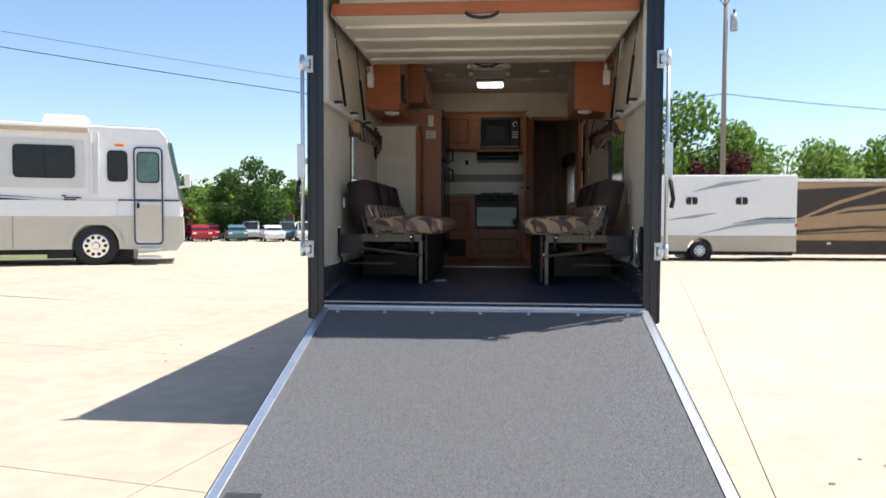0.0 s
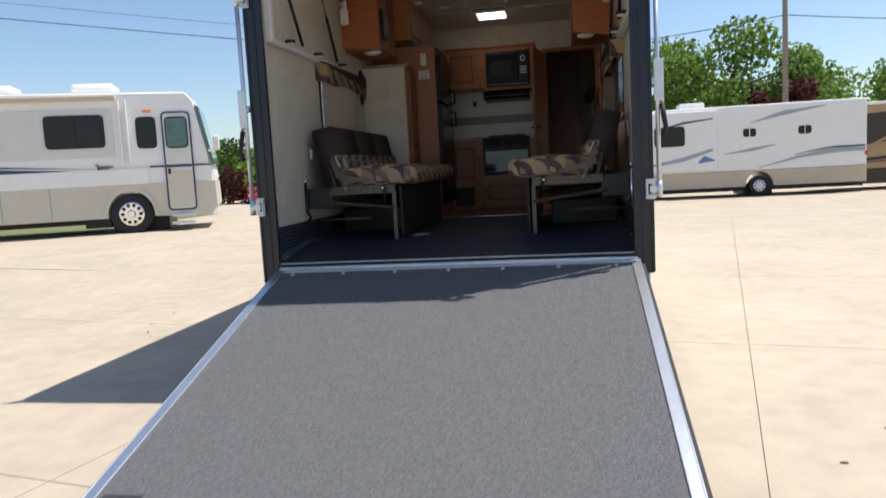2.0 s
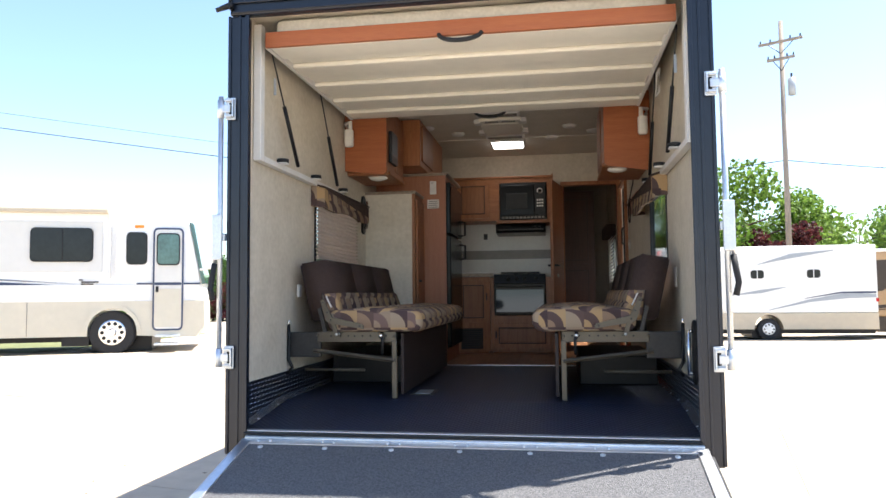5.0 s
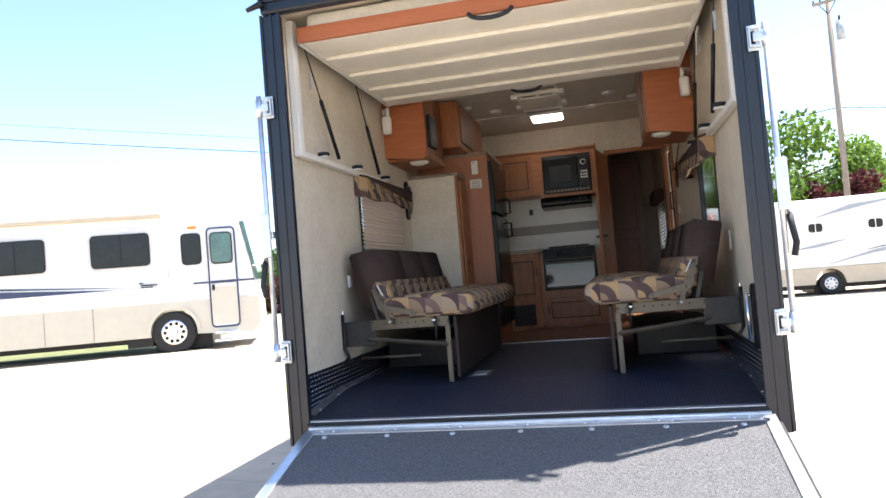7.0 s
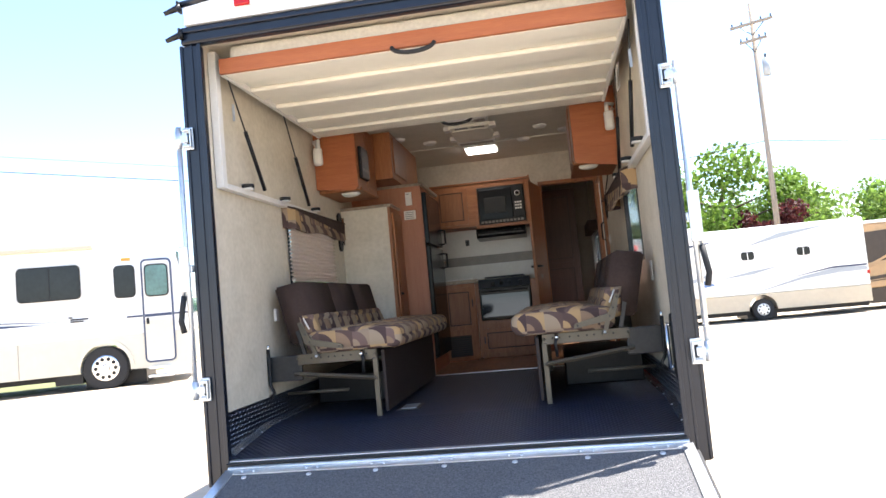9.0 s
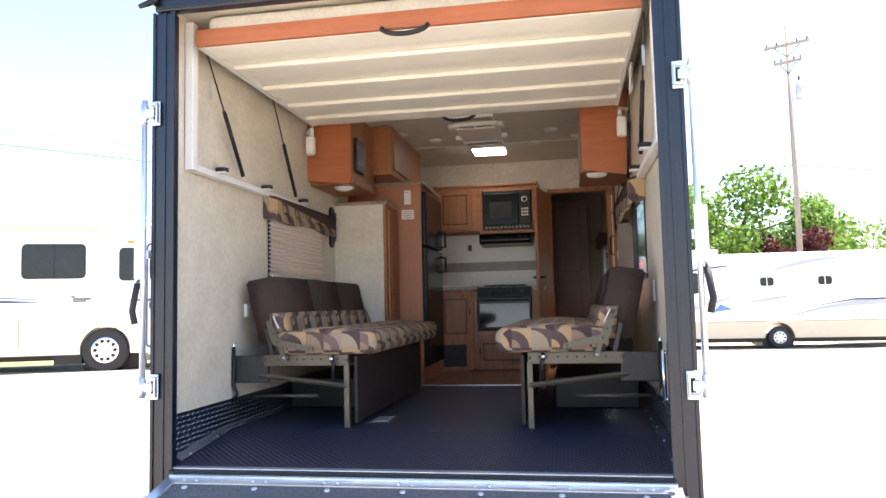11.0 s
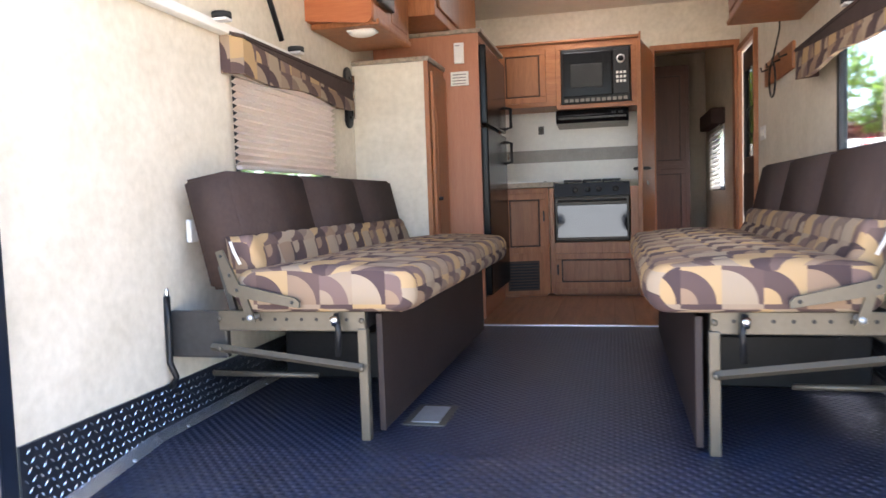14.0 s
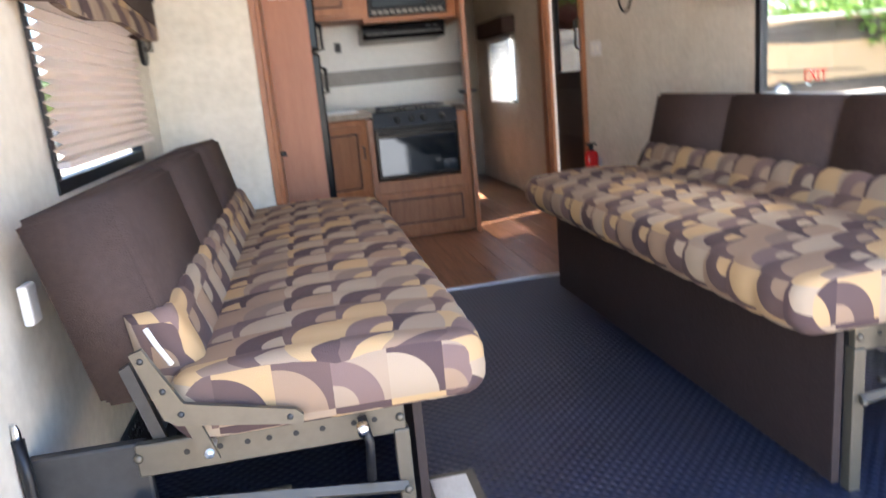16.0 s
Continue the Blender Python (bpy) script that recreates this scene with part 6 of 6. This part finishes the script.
# ---- trees ----
def leaves(name, blobs, count, size, material, rng):
    """Leaf clumps scattered in the shells of overlapping blobs: small bent quads."""
    w = np.array([b[3] ** 2 for b in blobs])
    w = w / w.sum()
    idx = rng.choice(len(blobs), count, p=w)
    verts, faces = [], []
    P = np.array([b[:3] for b in blobs])[idx]
    R = np.array([b[3] for b in blobs])[idx]
    d = rng.normal(size=(count, 3))
    d /= np.linalg.norm(d, axis=1)[:, None]
    rad = R * (0.2 + 0.95 * rng.random(count) ** 0.55)
    pos = P + d * rad[:, None] * np.array([1, 1, 0.85])
    a = rng.normal(size=(count, 3)) + d * 0.6
    a /= np.linalg.norm(a, axis=1)[:, None]
    b = np.cross(a, rng.normal(size=(count, 3)))
    b /= np.linalg.norm(b, axis=1)[:, None]
    c = np.cross(a, b)
    s = size * (0.6 + 0.8 * rng.random(count))[:, None]
    quad = np.stack([pos - b * s, pos - c * s * 0.7 + a * s * 0.2, pos + b * s, pos + c * s * 0.7 + a * s * 0.2], 1).reshape(-1, 3)
    me = bpy.data.meshes.new(name)
    me.from_pydata(quad.tolist(), [], [(4 * i, 4 * i + 1, 4 * i + 2, 4 * i + 3) for i in range(count)])
    me.materials.append(M[material])
    return me


def tree(x, y, h, spread, material, label, seed, count=3500, size=0.2, low=0.25, open_=1.0):
    rng = np.random.default_rng(seed)
    z = height(x, y)
    t = thing("tree", label, "tree", (x, y, z), "trees")
    bm = B()
    rod(bm, (x, y, z - 0.1), (x, y, z + h * 0.5), 0.035 * h, 0.018 * h, 10)
    rod(bm, (x, y, z + h * 0.5), (x + 0.03 * h, y, z + h * 0.85), 0.018 * h, 0.006 * h, 8)
    blobs = []
    for k in range(16):
        a = k * 2.4 + rng.random()
        f = low + (1 - low) * ((k + 0.5) / 16)
        rr = spread * (0.35 + 0.65 * math.sin(math.pi * min(1, 0.25 + 0.7 * (1 - f)))) * (0.55 + 0.5 * rng.random())
        c = (x + rr * math.cos(a), y + rr * math.sin(a), z + h * f * (0.9 + 0.06 * rng.random()))
        blobs.append((*c, spread * (0.26 + 0.2 * rng.random()) * open_))
        rod(bm, (x, y, z + h * min(0.8, f * 0.75)), c, 0.009 * h, 0.003 * h, 6)
    part("trunk", bm, "bark", t, "grey-brown trunk with limbs", True)
    me = leaves("crown", blobs, count, size, material, rng)
    c = new("crown", me)
    c.parent, c.matrix_parent_inverse = t, t.matrix_basis.inverted()
    return t


tree(10.1, 38, 8.1, 4.0, "leaf", "tall broadleaf tree with full green crown behind the motorhomes", 1, 15000, 0.13)
tree(5.2, 46, 6.3, 3.0, "leaf_dark", "dark green broadleaf tree behind the motorhomes", 2, 9000, 0.14)
tree(13.2, 40, 7.2, 3.6, "leaf_light", "airy light green tree with an open crown", 3, 5000, 0.12, 0.35, 0.8)
tree(11.4, 34, 4.9, 2.0, "leaf_red", "maroon-leaved ornamental tree behind the motorhome", 4, 7000, 0.11)
tree(19.5, 46, 6.8, 3.8, "leaf_light", "light green rounded tree at the lot edge", 5, 9000, 0.16)
tree(26, 50, 7.2, 4.2, "leaf", "green rounded tree at the lot edge", 6, 9000, 0.17)
tree(33, 46, 7.0, 4.6, "leaf_light", "light green rounded tree at the lot edge", 7, 8000, 0.17)
tree(15.5, 50, 6.0, 3.4, "leaf", "small green tree behind the coach", 8, 6000, 0.15)
tree(-25.5, 66, 7.6, 3.4, "leaf_dark", "dark green spruce-like tree at the lot edge", 9, 8000, 0.16, 0.1)
tree(-33, 60, 6.2, 3.2, "leaf_dark", "dark green tree beyond the motorhome", 10, 6000, 0.16, 0.1)
tree(-21.5, 72, 5.8, 3.2, "leaf", "green tree at the lot edge", 11, 6000, 0.16, 0.1)
tree(-29.8, 58, 3.2, 1.7, "leaf_red", "low reddish shrub tree", 12, 1500, 0.14, 0.15)
tree(24, 22, 8.5, 4.0, "leaf_light", "light green tree beyond the side window", 13, 8000, 0.14)

# wooded hill in the distance
rng = np.random.default_rng(5)
blobs = []
for k in range(170):
    x = -95 + 130 * rng.random()
    y = 84 + 26 * rng.random()
    top = 5.2 + 1.6 * math.sin(x * 0.09 + 1) + (y - 84) * 0.12
    blobs.append((x, y, height(x, y) + top * (0.25 + 0.6 * rng.random()), 2.4 + 1.2 * rng.random()))
tagged(new("far_woods", leaves("far_woods", blobs, 26000, 0.45, "leaf", rng)), "distant green wooded hillside", "woods", kind="stuff")
bm = B()
hx_ = np.linspace(-160, 120, 29)
rows_ = [[bm.verts.new((x, y, -0.9 + f * (7.0 + 1.5 * math.sin(x * 0.05)))) for x in hx_] for y, f in ((92, 0), (104, 0.55), (125, 1.0), (170, 0.9))]
for a, b in zip(rows_, rows_[1:]):
    for i in range(len(hx_) - 1):
        bm.faces.new((a[i], a[i + 1], b[i + 1], b[i]))
structure("backdrop_hill", bm, "leaf_dark", "dark wooded hill on the horizon", "hill", True)

# ---- far lot: building, fence and cars ----
fb = thing("storage_building", "dark flat-roofed building at the far edge of the lot", "building", (-17.5, 68, -0.8))
bm = B()
box(bm, -20.6, -10, 68, 76, -0.85, 3.2)
part("wall", bm, "charcoal", fb)
bm = B()
box(bm, -20.8, -9.8, 67.8, 76.2, 3.2, 3.4, 0.04)
part("roof", bm, "charcoal", fb)
bw = thing("block_fence", "brown block enclosure with slatted gate", "fence", (-24, 66, -0.8))
bm = B()
box(bm, -27.8, -25.6, 66, 66.4, -0.85, 1.6)
part("pier", bm, "brick", bw)
bm = B()
box(bm, -22.2, -20.7, 66, 66.4, -0.85, 1.6)
part("pier", bm, "brick", bw)
for k in range(9):
    bm = B()
    box(bm, -25.55 + k * 0.37, -25.27 + k * 0.37, 66.1, 66.2, -0.8, 1.55, 0.01)
    part("slat", bm, "charcoal" if k % 3 else "brick", bw)


def car(x, y, yaw, paint, label, van=False):
    z = height(x, y)
    c = thing("car", label, "car", (0, 0, 0), "parked cars")
    bm = B()
    hgt = 1.75 if van else 1.45
    prof = [(-2.2, 0.3), (2.2, 0.3), (2.25, 0.7), (2.0, 0.88), (1.1, 0.98), (-2.1, 1.0), (-2.25, 0.75)]
    sheet(bm, prof, -0.88, 0.88)
    bmesh.ops.bevel(bm, geom=bm.edges[:], offset=0.06, segments=2, affect="EDGES")
    b = part("body", bm, paint, c, smooth=False)
    bm = B()
    sheet(bm, [(1.15, 0.96), (0.4, hgt), (-1.5 if not van else -2.0, hgt), (-2.05 if not van else -2.12, 0.98)], -0.76, 0.76)
    bmesh.ops.bevel(bm, geom=bm.edges[:], offset=0.08, segments=2, affect="EDGES")
    part("cabin", bm, paint, c)
    bm = B()
    sheet(bm, [(0.95, 1.02), (0.36, hgt - 0.1), (-1.4, hgt - 0.1), (-1.8, 1.02)], -0.775, 0.775)
    part("side_glass", bm, "smoke", c)
    bm = B()
    sheet(bm, [(1.13, 1.0), (0.46, hgt - 0.06), (0.44, hgt - 0.10), (1.05, 1.0)], -0.66, 0.66)
    part("windscreen", bm, "smoke", c)
    for wx in (-1.4, 1.4):
        for wy in (-1, 1):
            wheel(c, (wx, wy * 0.89, 0.33), 0.33, 0.2, (0, wy, 0), holes=0)
    for wy in (-1, 1):
        bm = B()
        box(bm, 2.17, 2.24, wy * 0.65 - 0.16, wy * 0.65 + 0.16, 0.66, 0.8, 0.02)
        part("headlight", bm, "lens", c)
    c.matrix_basis = pose(x, y, z, 0, 0, yaw)
    return c


for x, y, yaw, p, lab, van in ((-29.5, 60, -70, "car_maroon", "maroon parked sedan on the far lot", False), (-26.6, 57, -60, "car_red", "red parked sedan on the far lot", False), (-28.0, 63, -70, "car_red", "red parked car in the second row", False),
                               (-24.0, 59, -65, "car_teal", "teal-grey parked sedan on the far lot", False), (-24.2, 63.5, -70, "car_silver", "silver parked van on the far lot", True), (-20.3, 58, -65, "car_white", "white parked car on the far lot", False),
                               (-17.8, 60, -70, "car_white", "white parked van on the far lot", True), (-20.5, 63, -60, "car_teal", "dark teal parked car on the far lot", True), (-15.0, 58, -70, "car_white", "white parked sedan on the far lot", False)):
    car(x, y, yaw, p, lab, van)

# ---- litter on the concrete ----
rng = np.random.default_rng(21)
bm = B()
for k in range(30):
    x, y = 1.7 + 1.3 * rng.random(), -2.4 + 1.6 * rng.random()
    if k > 20:
        x, y = -3.4 + 1.6 * rng.random(), 1.0 + 1.6 * rng.random()
    s = 0.006 + 0.014 * rng.random()
    ball(bm, (x, y, height(x, y) + 0.003), s, s * 0.6, 0.003, 6)
lit = new("leaf_litter", mesh_of("leaf_litter", bm, "bark"))
tagged(lit, "scattered dry leaf and grit specks on the concrete", "litter", kind="stuff")
